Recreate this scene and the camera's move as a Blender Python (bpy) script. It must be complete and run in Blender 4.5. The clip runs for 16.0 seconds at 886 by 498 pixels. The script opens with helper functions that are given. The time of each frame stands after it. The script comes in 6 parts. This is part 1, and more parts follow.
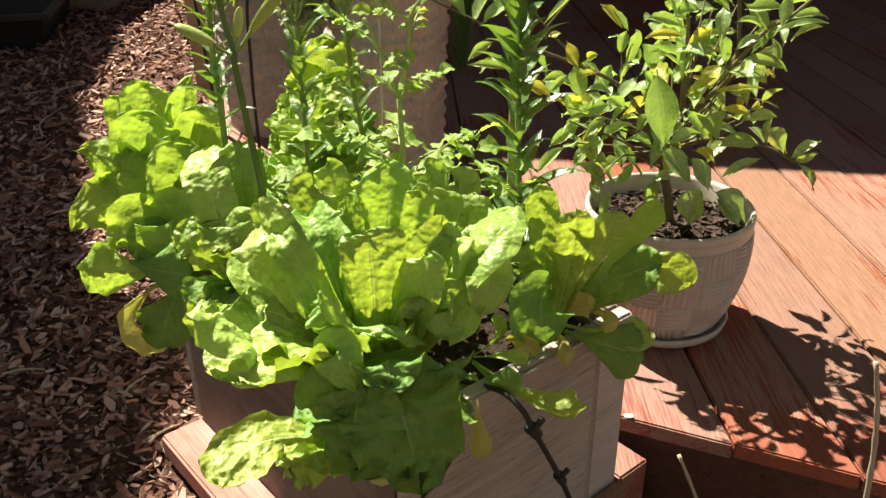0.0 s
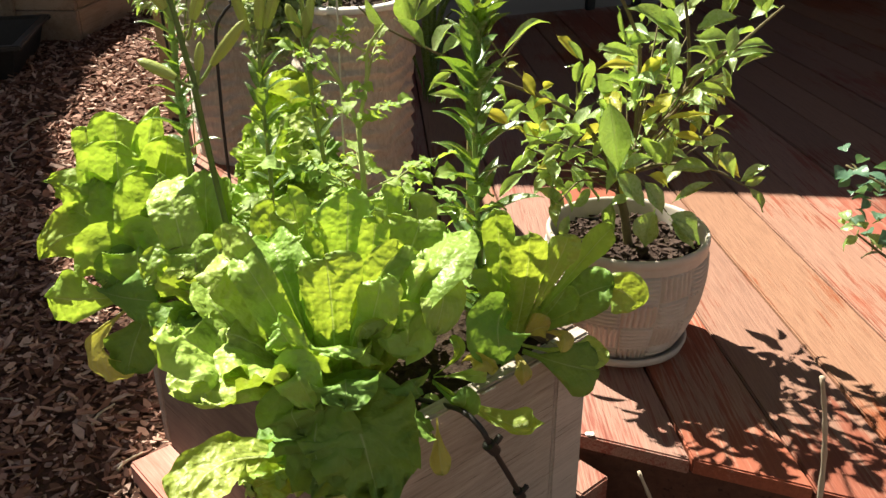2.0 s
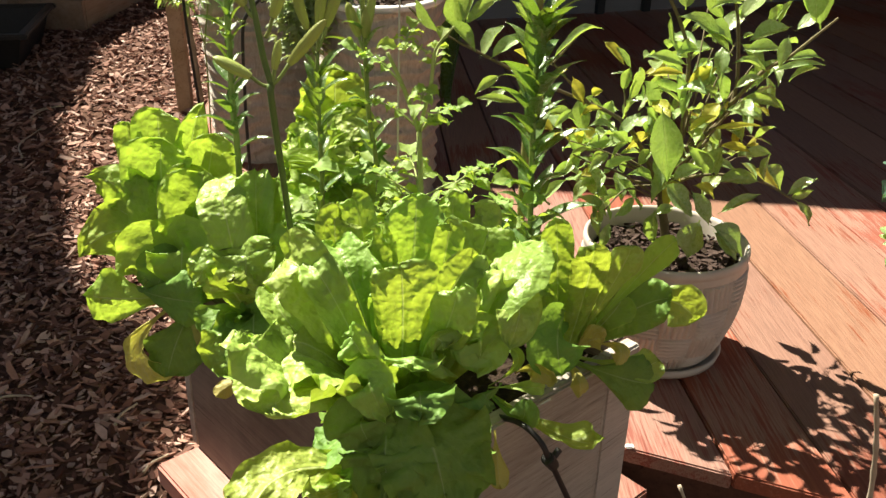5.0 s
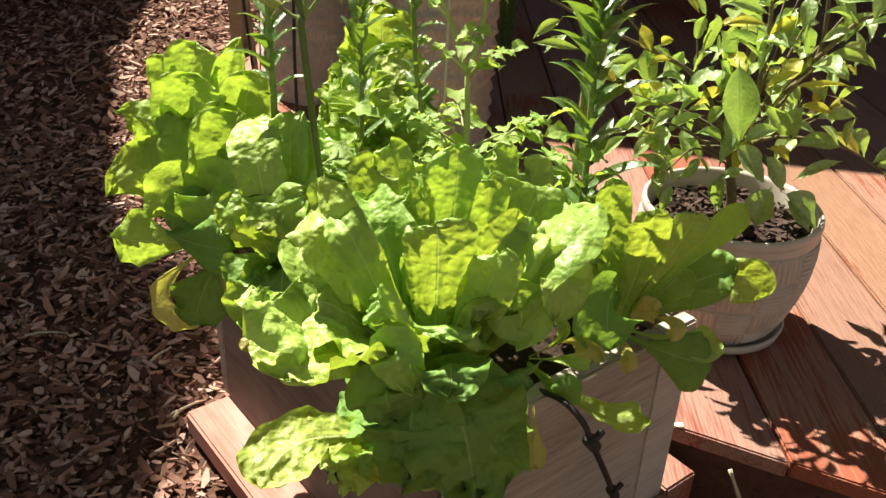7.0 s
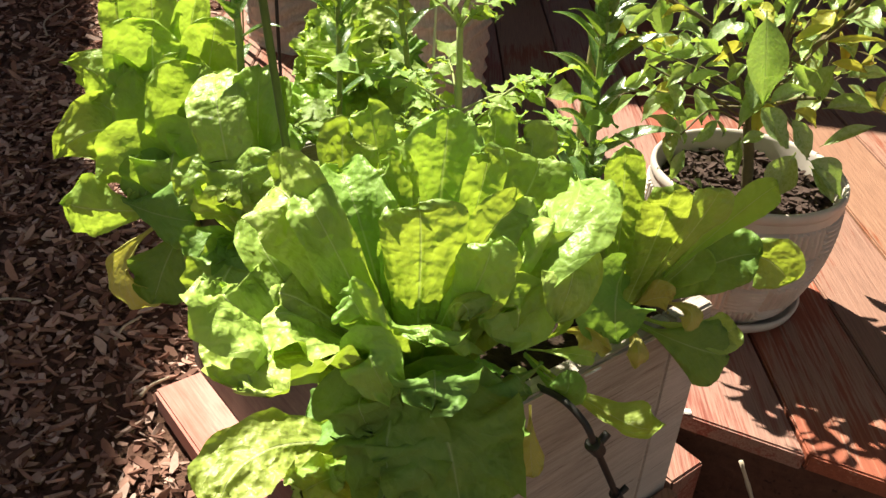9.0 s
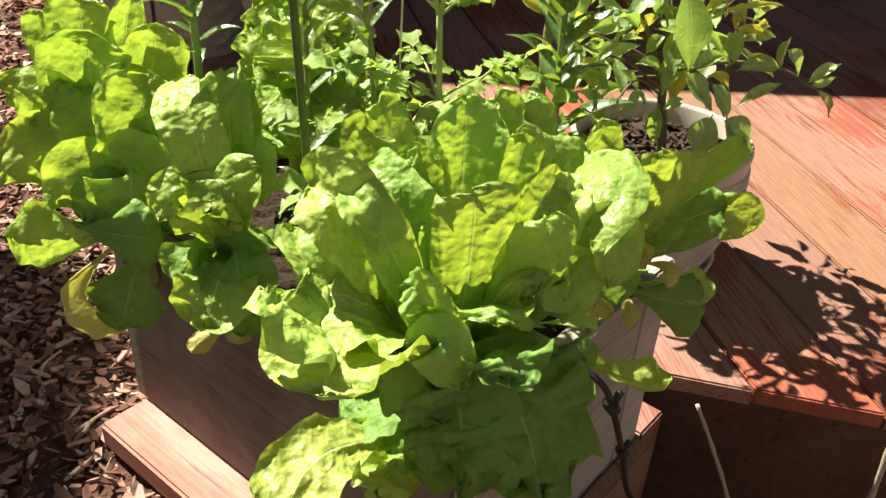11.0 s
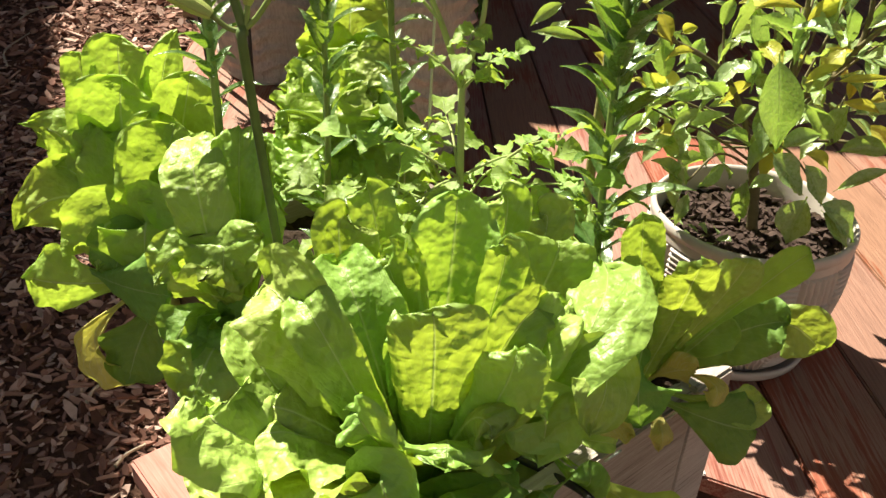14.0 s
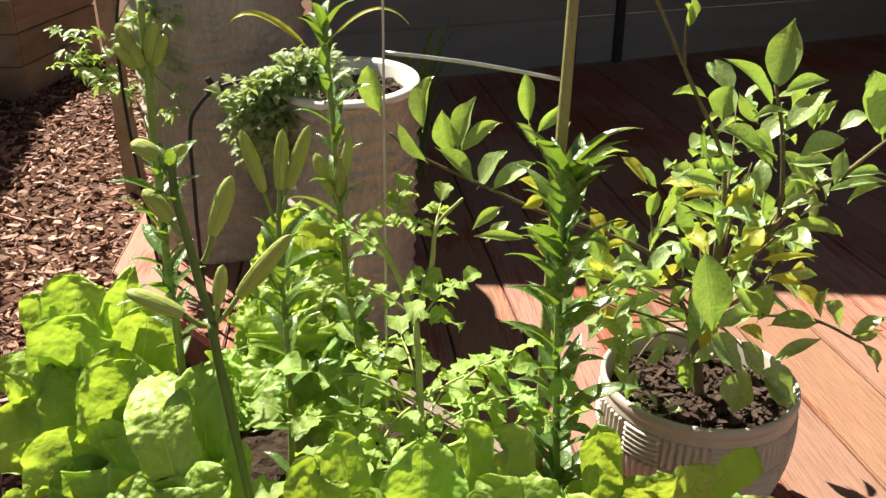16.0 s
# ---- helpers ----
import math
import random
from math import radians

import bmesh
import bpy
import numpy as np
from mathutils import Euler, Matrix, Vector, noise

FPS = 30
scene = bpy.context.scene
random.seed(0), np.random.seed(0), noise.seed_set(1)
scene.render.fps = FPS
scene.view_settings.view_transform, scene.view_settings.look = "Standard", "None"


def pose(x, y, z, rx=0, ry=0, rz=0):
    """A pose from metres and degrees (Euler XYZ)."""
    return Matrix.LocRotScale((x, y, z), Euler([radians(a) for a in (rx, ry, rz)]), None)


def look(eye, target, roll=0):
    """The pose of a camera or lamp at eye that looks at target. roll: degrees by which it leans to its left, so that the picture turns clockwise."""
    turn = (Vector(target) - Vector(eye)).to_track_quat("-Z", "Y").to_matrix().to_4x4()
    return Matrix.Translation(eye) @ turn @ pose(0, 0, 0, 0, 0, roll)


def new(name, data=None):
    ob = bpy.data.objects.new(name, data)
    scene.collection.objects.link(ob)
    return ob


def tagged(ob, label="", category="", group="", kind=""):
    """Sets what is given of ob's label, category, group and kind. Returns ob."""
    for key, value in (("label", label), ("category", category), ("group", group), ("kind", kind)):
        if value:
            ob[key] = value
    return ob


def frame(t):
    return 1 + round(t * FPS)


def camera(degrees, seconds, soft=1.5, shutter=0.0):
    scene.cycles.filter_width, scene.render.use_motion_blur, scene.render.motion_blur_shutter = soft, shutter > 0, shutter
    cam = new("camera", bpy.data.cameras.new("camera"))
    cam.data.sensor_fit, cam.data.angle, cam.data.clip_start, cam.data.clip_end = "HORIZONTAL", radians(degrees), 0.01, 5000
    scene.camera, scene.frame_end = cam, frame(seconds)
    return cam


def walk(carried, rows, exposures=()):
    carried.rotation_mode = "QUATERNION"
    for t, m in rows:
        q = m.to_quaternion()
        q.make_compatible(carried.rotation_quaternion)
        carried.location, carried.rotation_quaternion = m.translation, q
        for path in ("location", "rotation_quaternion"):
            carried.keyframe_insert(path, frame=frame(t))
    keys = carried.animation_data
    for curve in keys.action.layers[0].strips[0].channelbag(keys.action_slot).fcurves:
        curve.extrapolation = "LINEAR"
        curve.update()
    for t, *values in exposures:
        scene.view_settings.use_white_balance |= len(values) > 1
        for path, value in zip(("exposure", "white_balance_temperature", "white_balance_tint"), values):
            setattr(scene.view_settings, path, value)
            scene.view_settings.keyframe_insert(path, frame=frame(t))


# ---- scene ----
cam = camera(54.5, 16.0)
PATH = [
    (0, (0.02, 0.018, 0.785), (-0.003, 1.791, -0.14), -0.5),
    (0.5, (0.016, 0.007, 0.799), (0.002, 1.793, -0.101), -0.8),
    (1, (0.025, -0.002, 0.802), (0.03, 1.797, -0.073), -0.6),
    (1.5, (0.039, -0.013, 0.801), (0.059, 1.79, -0.065), -0.7),
    (2, (0.04, -0.012, 0.796), (0.071, 1.789, -0.074), -0.4),
    (2.5, (0.039, 0.003, 0.797), (0.074, 1.797, -0.086), -0.6),
    (3, (0.036, -0.005, 0.806), (0.08, 1.792, -0.069), -0.3),
    (5.5, (-0.046, 0.028, 0.787), (-0.002, 1.828, -0.084), 2.0),
    (6, (-0.04, 0.098, 0.776), (-0.053, 1.886, -0.12), 2.1),
    (6.5, (-0.026, 0.1, 0.766), (-0.066, 1.864, -0.175), 2.1),
    (7, (-0.027, 0.083, 0.768), (-0.086, 1.827, -0.21), 2.4),
    (7.5, (-0.033, 0.085, 0.762), (-0.094, 1.82, -0.231), 2.4),
    (8, (-0.037, 0.115, 0.74), (-0.095, 1.837, -0.275), 2.9),
    (8.5, (-0.03, 0.157, 0.731), (-0.086, 1.855, -0.323), 3.2),
    (9, (-0.024, 0.187, 0.738), (-0.065, 1.871, -0.339), 3.2),
    (11.5, (-0.186, 0.182, 0.73), (0.187, 1.831, -0.34), 3.6),
    (12, (-0.174, 0.176, 0.741), (0.202, 1.831, -0.316), 3.6),
    (12.5, (-0.172, 0.174, 0.746), (0.199, 1.84, -0.297), 3.3),
    (13, (-0.161, 0.201, 0.739), (0.12, 1.881, -0.309), 2.8),
    (13.5, (-0.1, 0.244, 0.745), (0.018, 1.933, -0.32), 3.1),
    (14, (-0.054, 0.274, 0.751), (-0.033, 1.97, -0.309), 2.9),
    (14.5, (-0.048, 0.3, 0.806), (-0.056, 2.043, -0.175), 1.9),
    (15, (-0.061, 0.308, 0.833), (-0.043, 2.105, -0.044), 0.8),
    (15.5, (-0.076, 0.296, 0.842), (-0.002, 2.12, 0.023), 0.0),
    (16, (-0.065, 0.284, 0.842), (0.077, 2.112, 0.043), 0.3),
]
walk(cam, [(t, look(eye, target, roll)) for t, eye, target, roll in PATH])

# ---- world, sun, exposure ----
scene.view_settings.exposure = 1.51
SUN_AZ = Vector((-0.65, 0.76))          # horizontal way towards the sun
SUN_EL = radians(53)
world = bpy.data.worlds.new("world")
scene.world = world
world.use_nodes = True
wn = world.node_tree
wn.nodes.clear()
sky = wn.nodes.new("ShaderNodeTexSky")
sky.sky_type, sky.sun_disc = "NISHITA", False
sky.sun_elevation = SUN_EL
sky.sun_rotation = math.atan2(SUN_AZ.x, SUN_AZ.y)
bgn = wn.nodes.new("ShaderNodeBackground")
bgn.inputs["Strength"].default_value = 0.018
wout = wn.nodes.new("ShaderNodeOutputWorld")
warm = wn.nodes.new("ShaderNodeMix")          # warm walls and trees all round tint the skylight
warm.data_type, warm.blend_type = "RGBA", "MULTIPLY"
warm.inputs[0].default_value = 1.0
warm.inputs[7].default_value = (1.0, 0.985, 0.95, 1.0)
wn.links.new(sky.outputs[0], warm.inputs[6])
wn.links.new(warm.outputs[2], bgn.inputs[0])
wn.links.new(bgn.outputs[0], wout.inputs[0])
sun_data = bpy.data.lights.new("sun", "SUN")
sun_data.energy, sun_data.angle, sun_data.color = 4.9, radians(0.55), (1.0, 0.935, 0.78)
sun = new("sun", sun_data)
SUN_DIR = Vector((SUN_AZ.x * math.cos(SUN_EL), SUN_AZ.y * math.cos(SUN_EL), math.sin(SUN_EL))).normalized()
sun.matrix_world = look(SUN_DIR * 20, (0, 0, 0))


# ---- materials ----
class Nodes:
    """A node material, built link by link."""

    def __init__(self, name, rough=0.6, spec=0.4):
        self.mat = bpy.data.materials.new(name)
        self.mat.use_nodes = True
        self.t = self.mat.node_tree
        self.b = self.t.nodes["Principled BSDF"]
        self.b.inputs["Roughness"].default_value = rough
        self.b.inputs["Specular IOR Level"].default_value = spec
        self.co = self.t.nodes.new("ShaderNodeTexCoord")

    def node(self, kind, **values):
        n = self.t.nodes.new(kind)
        for k, v in values.items():
            n.inputs[k].default_value = v
        return n

    def link(self, a, b):
        self.t.links.new(a, b)

    def space(self, scale=(1, 1, 1), source="Object"):
        m = self.node("ShaderNodeMapping")
        m.inputs["Scale"].default_value = scale
        self.link(self.co.outputs[source], m.inputs[0])
        return m.outputs[0]

    def noise(self, scale, detail=4, rough=0.55, co=None, distort=0.0):
        n = self.node("ShaderNodeTexNoise", Scale=scale, Detail=detail, Roughness=rough, Distortion=distort)
        if co is None:
            co = self.co.outputs["Object"]
        self.link(co, n.inputs["Vector"])
        return n.outputs["Fac"]

    def ramp(self, fac, stops):
        r = self.node("ShaderNodeValToRGB")
        e = r.color_ramp.elements
        while len(e) < len(stops):
            e.new(0.5)
        for el, (p, c) in zip(e, stops):
            el.position, el.color = p, (*c, 1)
        self.link(fac, r.inputs[0])
        return r.outputs[0]

    def mix(self, fac, a, b, mode="MIX"):
        m = self.node("ShaderNodeMix")
        m.data_type, m.blend_type = "RGBA", mode
        for value, slot in ((fac, m.inputs[0]), (a, m.inputs[6]), (b, m.inputs[7])):
            if isinstance(value, (int, float)):
                slot.default_value = value
            elif isinstance(value, tuple):
                slot.default_value = (*value, 1)
            else:
                self.link(value, slot)
        return m.outputs[2]

    def math(self, op, a, b=0.0, c=0.0):
        m = self.node("ShaderNodeMath")
        m.operation = op
        for value, slot in zip((a, b, c), m.inputs):
            if isinstance(value, (int, float)):
                slot.default_value = value
            else:
                self.link(value, slot)
        return m.outputs[0]

    def random(self):
        return self.node("ShaderNodeObjectInfo").outputs["Random"]

    def island(self):
        return self.node("ShaderNodeNewGeometry").outputs["Random Per Island"]

    def hue(self, col, h=0.5, s=1.0, v=1.0):
        n = self.node("ShaderNodeHueSaturation")
        for value, slot in ((h, "Hue"), (s, "Saturation"), (v, "Value"), (col, "Color")):
            if isinstance(value, (int, float)):
                n.inputs[slot].default_value = value
            else:
                self.link(value, n.inputs[slot])
        return n.outputs[0]

    def spread(self, fac, lo, hi):
        m = self.node("ShaderNodeMapRange")
        m.inputs["To Min"].default_value, m.inputs["To Max"].default_value = lo, hi
        self.link(fac, m.inputs[0])
        return m.outputs[0]

    def bump(self, height, strength=0.3, distance=0.01, before=None):
        b = self.node("ShaderNodeBump", Strength=strength, Distance=distance)
        self.link(height, b.inputs["Height"])
        if before is not None:
            self.link(before, b.inputs["Normal"])
        self.link(b.outputs[0], self.b.inputs["Normal"])
        return b.outputs[0]

    def color(self, col):
        if isinstance(col, tuple):
            self.b.inputs["Base Color"].default_value = (*col, 1)
        else:
            self.link(col, self.b.inputs["Base Color"])

    def rough(self, fac):
        self.link(fac, self.b.inputs["Roughness"])

    def thin(self, col, share, normal):
        """Light that passes through a leaf."""
        tr = self.node("ShaderNodeBsdfTranslucent")
        self.link(col, tr.inputs[0])
        self.link(normal, tr.inputs["Normal"])
        m = self.node("ShaderNodeMixShader", Fac=share)
        self.link(self.b.outputs[0], m.inputs[1])
        self.link(tr.outputs[0], m.inputs[2])
        out = self.t.nodes["Material Output"]
        self.link(m.outputs[0], out.inputs["Surface"])


def leaf_material(name, deep, pale, rib, through_col, share, rough=0.45, veins=11.0, blister=0.5, spec=0.35, rib_width=0.035, patchy=0.35, pucker=0.0, ribs=0.28):
    n = Nodes(name, rough, spec)
    uv = n.node("ShaderNodeSeparateXYZ")
    n.link(n.co.outputs["UV"], uv.inputs[0])
    off = n.math("ABSOLUTE", n.math("SUBTRACT", uv.outputs[0], 0.5))
    along = uv.outputs[1]
    wob = n.noise(9, 2, 0.5, n.co.outputs["UV"])
    side = n.math("ADD", n.math("MULTIPLY", n.math("SUBTRACT", along, n.math("MULTIPLY", off, 0.75)), veins), n.math("MULTIPLY", wob, 1.6))
    wave = n.math("PINGPONG", side, 0.5)
    vein = n.math("SUBTRACT", 1.0, n.math("SMOOTH_MIN", n.math("MULTIPLY", wave, 7.0), 1.0, 0.3))
    ribw = n.math("MULTIPLY", n.math("SUBTRACT", 1.15, along), rib_width)
    ribf = n.math("SUBTRACT", 1.0, n.math("SMOOTH_MIN", n.math("DIVIDE", off, ribw), 1.0, 0.3))
    big = n.noise(14, 3, 0.6)
    fine = n.noise(170, 3, 0.6)
    base = n.mix(n.spread(big, -0.3, 1.3), deep, pale)
    base = n.mix(n.math("MULTIPLY", fine, patchy), base, pale)
    base = n.hue(base, n.spread(n.random(), 0.488, 0.508), 1.0, n.spread(n.random(), 0.85, 1.15))
    base = n.mix(n.math("MULTIPLY", vein, ribs), base, rib)
    base = n.mix(n.math("MULTIPLY", ribf, 0.8), base, rib)
    n.color(base)
    n.rough(n.spread(fine, rough - 0.1, rough + 0.12))
    soft = n.noise(60, 2, 0.45)
    h = n.math("ADD", n.math("MULTIPLY", soft, blister * 1.6), n.math("MULTIPLY", n.noise(240, 2, 0.5), 0.18))
    h = n.math("ADD", h, n.math("MULTIPLY", vein, -0.03))
    h = n.math("ADD", h, n.math("MULTIPLY", ribf, 0.12))
    glow = n.spread(soft, 0.68, 1.28)
    if pucker:
        # cushions that swell between the small veins
        warped = n.node("ShaderNodeVectorMath")
        warped.operation = "MULTIPLY_ADD"
        n.link(n.co.outputs["Object"], warped.inputs[0])
        warped.inputs[1].default_value = (1, 1, 1)
        shift = n.node("ShaderNodeTexNoise", Scale=45.0, Detail=2.0)
        n.link(n.co.outputs["Object"], shift.inputs["Vector"])
        small = n.node("ShaderNodeVectorMath")
        small.operation = "SCALE"
        small.inputs["Scale"].default_value = 0.016
        n.link(shift.outputs["Color"], small.inputs[0])
        n.link(small.outputs[0], warped.inputs[2])
        cell = n.node("ShaderNodeTexVoronoi", Scale=115.0)
        cell.feature = "SMOOTH_F1"
        n.link(warped.outputs[0], cell.inputs["Vector"])
        dome = n.math("SUBTRACT", 0.75, cell.outputs["Distance"])
        zone = n.spread(n.noise(22, 2, 0.5), -0.5, 1.5)
        dome = n.math("MULTIPLY", dome, n.math("MAXIMUM", zone, 0.15))
        h = n.math("ADD", h, n.math("MULTIPLY", dome, pucker))
        glow = n.math("MULTIPLY", glow, n.spread(dome, 0.78, 1.25))
    nrm = n.bump(h, 0.6, 0.007)
    tint = n.mix(n.math("MULTIPLY", vein, ribs), n.hue(through_col_node(n, through_col, big), n.spread(n.random(), 0.49, 0.507), 1.0, glow), rib)
    tint = n.mix(n.math("MULTIPLY", ribf, 0.5), tint, rib)
    n.thin(tint, share, nrm)
    return n.mat


def through_col_node(n, col, fac):
    return n.mix(n.spread(fac, 0.0, 0.6), col, tuple(min(1.0, c * 1.25) for c in col))


LETTUCE = leaf_material("lettuce_leaf", (0.125, 0.28, 0.030), (0.38, 0.54, 0.12), (0.58, 0.68, 0.28), (0.64, 0.85, 0.065), 0.30, 0.42, spec=0.45, blister=0.8, pucker=1.3, ribs=0.09)
LETTUCE_DULL = leaf_material("dull_lettuce_leaf", (0.10, 0.22, 0.034), (0.22, 0.37, 0.075), (0.40, 0.50, 0.2), (0.36, 0.56, 0.05), 0.27, 0.55, spec=0.3, pucker=1.0, ribs=0.08)
LETTUCE_PALE = leaf_material("pale_lettuce_leaf", (0.25, 0.39, 0.050), (0.46, 0.58, 0.135), (0.64, 0.72, 0.33), (0.56, 0.78, 0.05), 0.26, 0.45, blister=0.8, spec=0.42, pucker=1.6, ribs=0.12)
LETTUCE_OLD = leaf_material("old_lettuce_leaf", (0.42, 0.40, 0.07), (0.62, 0.56, 0.18), (0.60, 0.60, 0.32), (0.60, 0.56, 0.07), 0.34, 0.5)
LETTUCE_BRIGHT = leaf_material("bright_lettuce_leaf", (0.20, 0.37, 0.034), (0.44, 0.60, 0.12), (0.60, 0.70, 0.30), (0.62, 0.88, 0.07), 0.36, 0.45, spec=0.4, blister=0.5, pucker=0.55, ribs=0.08)
LILY = leaf_material("lily_leaf", (0.06, 0.13, 0.03), (0.13, 0.22, 0.06), (0.20, 0.30, 0.10), (0.30, 0.46, 0.03), 0.24, 0.27, veins=0.0, blister=0.05, spec=1.0, rib_width=0.05)
CITRUS = leaf_material("citrus_leaf", (0.105, 0.21, 0.05), (0.38, 0.50, 0.215), (0.48, 0.57, 0.24), (0.45, 0.66, 0.075), 0.32, 0.27, veins=9.0, blister=0.09, spec=1.0, rib_width=0.03)
CITRUS_YELLOW = leaf_material("yellowing_citrus_leaf", (0.36, 0.38, 0.04), (0.52, 0.52, 0.10), (0.5, 0.5, 0.2), (0.66, 0.64, 0.06), 0.38, 0.34, veins=9.0, blister=0.15, spec=0.5, rib_width=0.03)
TOMATO = leaf_material("tomato_leaf", (0.19, 0.33, 0.06), (0.36, 0.50, 0.14), (0.42, 0.52, 0.2), (0.52, 0.70, 0.06), 0.40, 0.5, veins=7.0, blister=0.3)
HERB = leaf_material("fine_cut_leaf", (0.20, 0.29, 0.13), (0.42, 0.52, 0.30), (0.46, 0.54, 0.32), (0.46, 0.58, 0.14), 0.32, 0.5, veins=5.0, blister=0.2)
BLUEGREEN = leaf_material("waxy_leaf", (0.06, 0.14, 0.09), (0.13, 0.24, 0.16), (0.2, 0.3, 0.2), (0.2, 0.42, 0.12), 0.2, 0.3, veins=4.0, blister=0.05, spec=0.6)
BUD = leaf_material("lily_bud", (0.30, 0.39, 0.07), (0.50, 0.56, 0.18), (0.42, 0.40, 0.14), (0.5, 0.58, 0.1), 0.18, 0.42, veins=0.0, blister=0.05, rib_width=0.1)


def plain(name, dark, light, scale=30.0, rough=0.6, spec=0.35, stretch=(1, 1, 1), bump=0.2, depth=0.003, metal=0.0):
    n = Nodes(name, rough, spec)
    co = n.space(stretch)
    a = n.noise(scale, 5, 0.6, co)
    c = n.noise(scale * 0.13, 3, 0.5, co)
    col = n.mix(n.spread(a, -0.25, 1.25), dark, light)
    col = n.hue(col, 0.5, 1.0, n.spread(c, 0.75, 1.25))
    col = n.hue(col, n.spread(n.random(), 0.49, 0.51), 1.0, n.spread(n.random(), 0.85, 1.15))
    n.color(col)
    n.rough(n.spread(a, rough - 0.12, rough + 0.12))
    n.b.inputs["Metallic"].default_value = metal
    n.bump(a, bump, depth)
    return n.mat


def wood(name, dark, light, worn, grain=(60, 2.2, 60), rough=0.7, wear=0.5, source="Object", spec=0.3, bump=0.35):
    """Sawn wood: grain along the local y, worn patches, cracks."""
    n = Nodes(name, rough, spec)
    co = n.space(grain, source)
    shift = n.node("ShaderNodeVectorMath")
    shift.operation = "ADD"
    r = n.node("ShaderNodeCombineXYZ")
    rr = n.random()
    n.link(n.math("MULTIPLY", rr, 37.0), r.inputs[0])
    n.link(n.math("MULTIPLY", rr, 91.0), r.inputs[1])
    n.link(co, shift.inputs[0])
    n.link(r.outputs[0], shift.inputs[1])
    g = n.noise(1.0, 6, 0.65, shift.outputs[0], 0.6)
    fine = n.noise(4.0, 4, 0.7, shift.outputs[0])
    patch = n.noise(1.0, 5, 0.62, n.space((7.0, 1.7, 7.0), source), 0.5)
    col = n.mix(n.spread(g, -0.6, 1.6), dark, light)
    wearf = n.math("MULTIPLY", n.math("GREATER_THAN", n.math("ADD", n.math("MULTIPLY", fine, 0.45), n.math("MULTIPLY", patch, 0.8)), 0.66), wear)
    soft = n.math("MULTIPLY", n.ramp(n.math("ADD", n.math("MULTIPLY", fine, 0.4), n.math("MULTIPLY", patch, 0.75)), [(0.47, (0, 0, 0)), (0.62, (1, 1, 1))]), wear)
    col = n.mix(soft, col, worn)
    col = n.mix(n.math("MULTIPLY", wearf, 0.35), col, worn)
    crack = n.ramp(n.noise(2.2, 3, 0.5, shift.outputs[0]), [(0.27, (0.25, 0.22, 0.2)), (0.36, (1, 1, 1))])
    col = n.mix(0.8, col, crack, "MULTIPLY")
    col = n.hue(col, n.spread(rr, 0.492, 0.508), n.spread(rr, 0.9, 1.1), n.spread(n.math("FRACT", n.math("MULTIPLY", rr, 7.3)), 0.78, 1.15))
    n.color(col)
    n.rough(n.spread(fine, rough - 0.15, rough + 0.1))
    n.bump(n.math("ADD", g, n.math("MULTIPLY", fine, 0.6)), bump, 0.003)
    return n.mat


def deck_material(name, deep, red, tan, grey, worn):
    """Stained boards: fine streaks along the grain, the stain rubbed off in patches."""
    n = Nodes(name, 0.62, 0.32)
    rr = n.random()
    off = n.node("ShaderNodeCombineXYZ")
    n.link(n.math("MULTIPLY", rr, 31.0), off.inputs[0])
    n.link(n.math("MULTIPLY", rr, 57.0), off.inputs[1])

    def along(scale):
        m = n.node("ShaderNodeVectorMath")
        m.operation = "ADD"
        n.link(n.space(scale), m.inputs[0])
        n.link(off.outputs[0], m.inputs[1])
        return m.outputs[0]

    streak = n.noise(1.0, 6, 0.55, along((210, 4.5, 210)), 0.35)
    hair = n.noise(1.0, 4, 0.6, along((480, 16, 480)))
    rubbed = n.noise(1.0, 5, 0.65, along((34, 4.0, 34)), 0.5)
    large = n.noise(1.9, 3, 0.5)
    col = n.mix(n.ramp(streak, [(0.12, (0, 0, 0)), (0.85, (1, 1, 1))]), deep, red)
    amount = n.math("ADD", n.math("ADD", n.math("MULTIPLY", rubbed, 0.50), n.math("MULTIPLY", large, 0.85)), n.math("ADD", n.math("MULTIPLY", streak, 0.35), n.math("MULTIPLY", hair, 0.30)))
    amount = n.math("ADD", amount, n.spread(n.math("FRACT", n.math("MULTIPLY", rr, 13.7)), -0.07, 0.07))
    fac = n.math("MULTIPLY", n.ramp(amount, [(0.92, (0, 0, 0)), (1.24, (1, 1, 1))]), worn)
    bare = n.mix(n.ramp(hair, [(0.35, (0, 0, 0)), (0.65, (1, 1, 1))]), grey, tan)
    col = n.mix(fac, col, bare)
    col = n.mix(0.36, col, n.ramp(hair, [(0.25, (0.62, 0.58, 0.55)), (0.55, (1, 1, 1))]), "MULTIPLY")
    crack = n.ramp(n.noise(1.0, 3, 0.5, along((190, 1.6, 190))), [(0.26, (0.22, 0.18, 0.16)), (0.32, (1, 1, 1))])
    col = n.mix(0.5, col, crack, "MULTIPLY")
    col = n.hue(col, n.spread(rr, 0.494, 0.506), n.spread(rr, 0.92, 1.08), n.spread(n.math("FRACT", n.math("MULTIPLY", rr, 7.3)), 0.84, 1.12))
    n.color(col)
    n.rough(n.spread(hair, 0.45, 0.75))
    n.bump(n.math("ADD", streak, n.math("MULTIPLY", hair, 0.5)), 0.4, 0.003)
    return n.mat


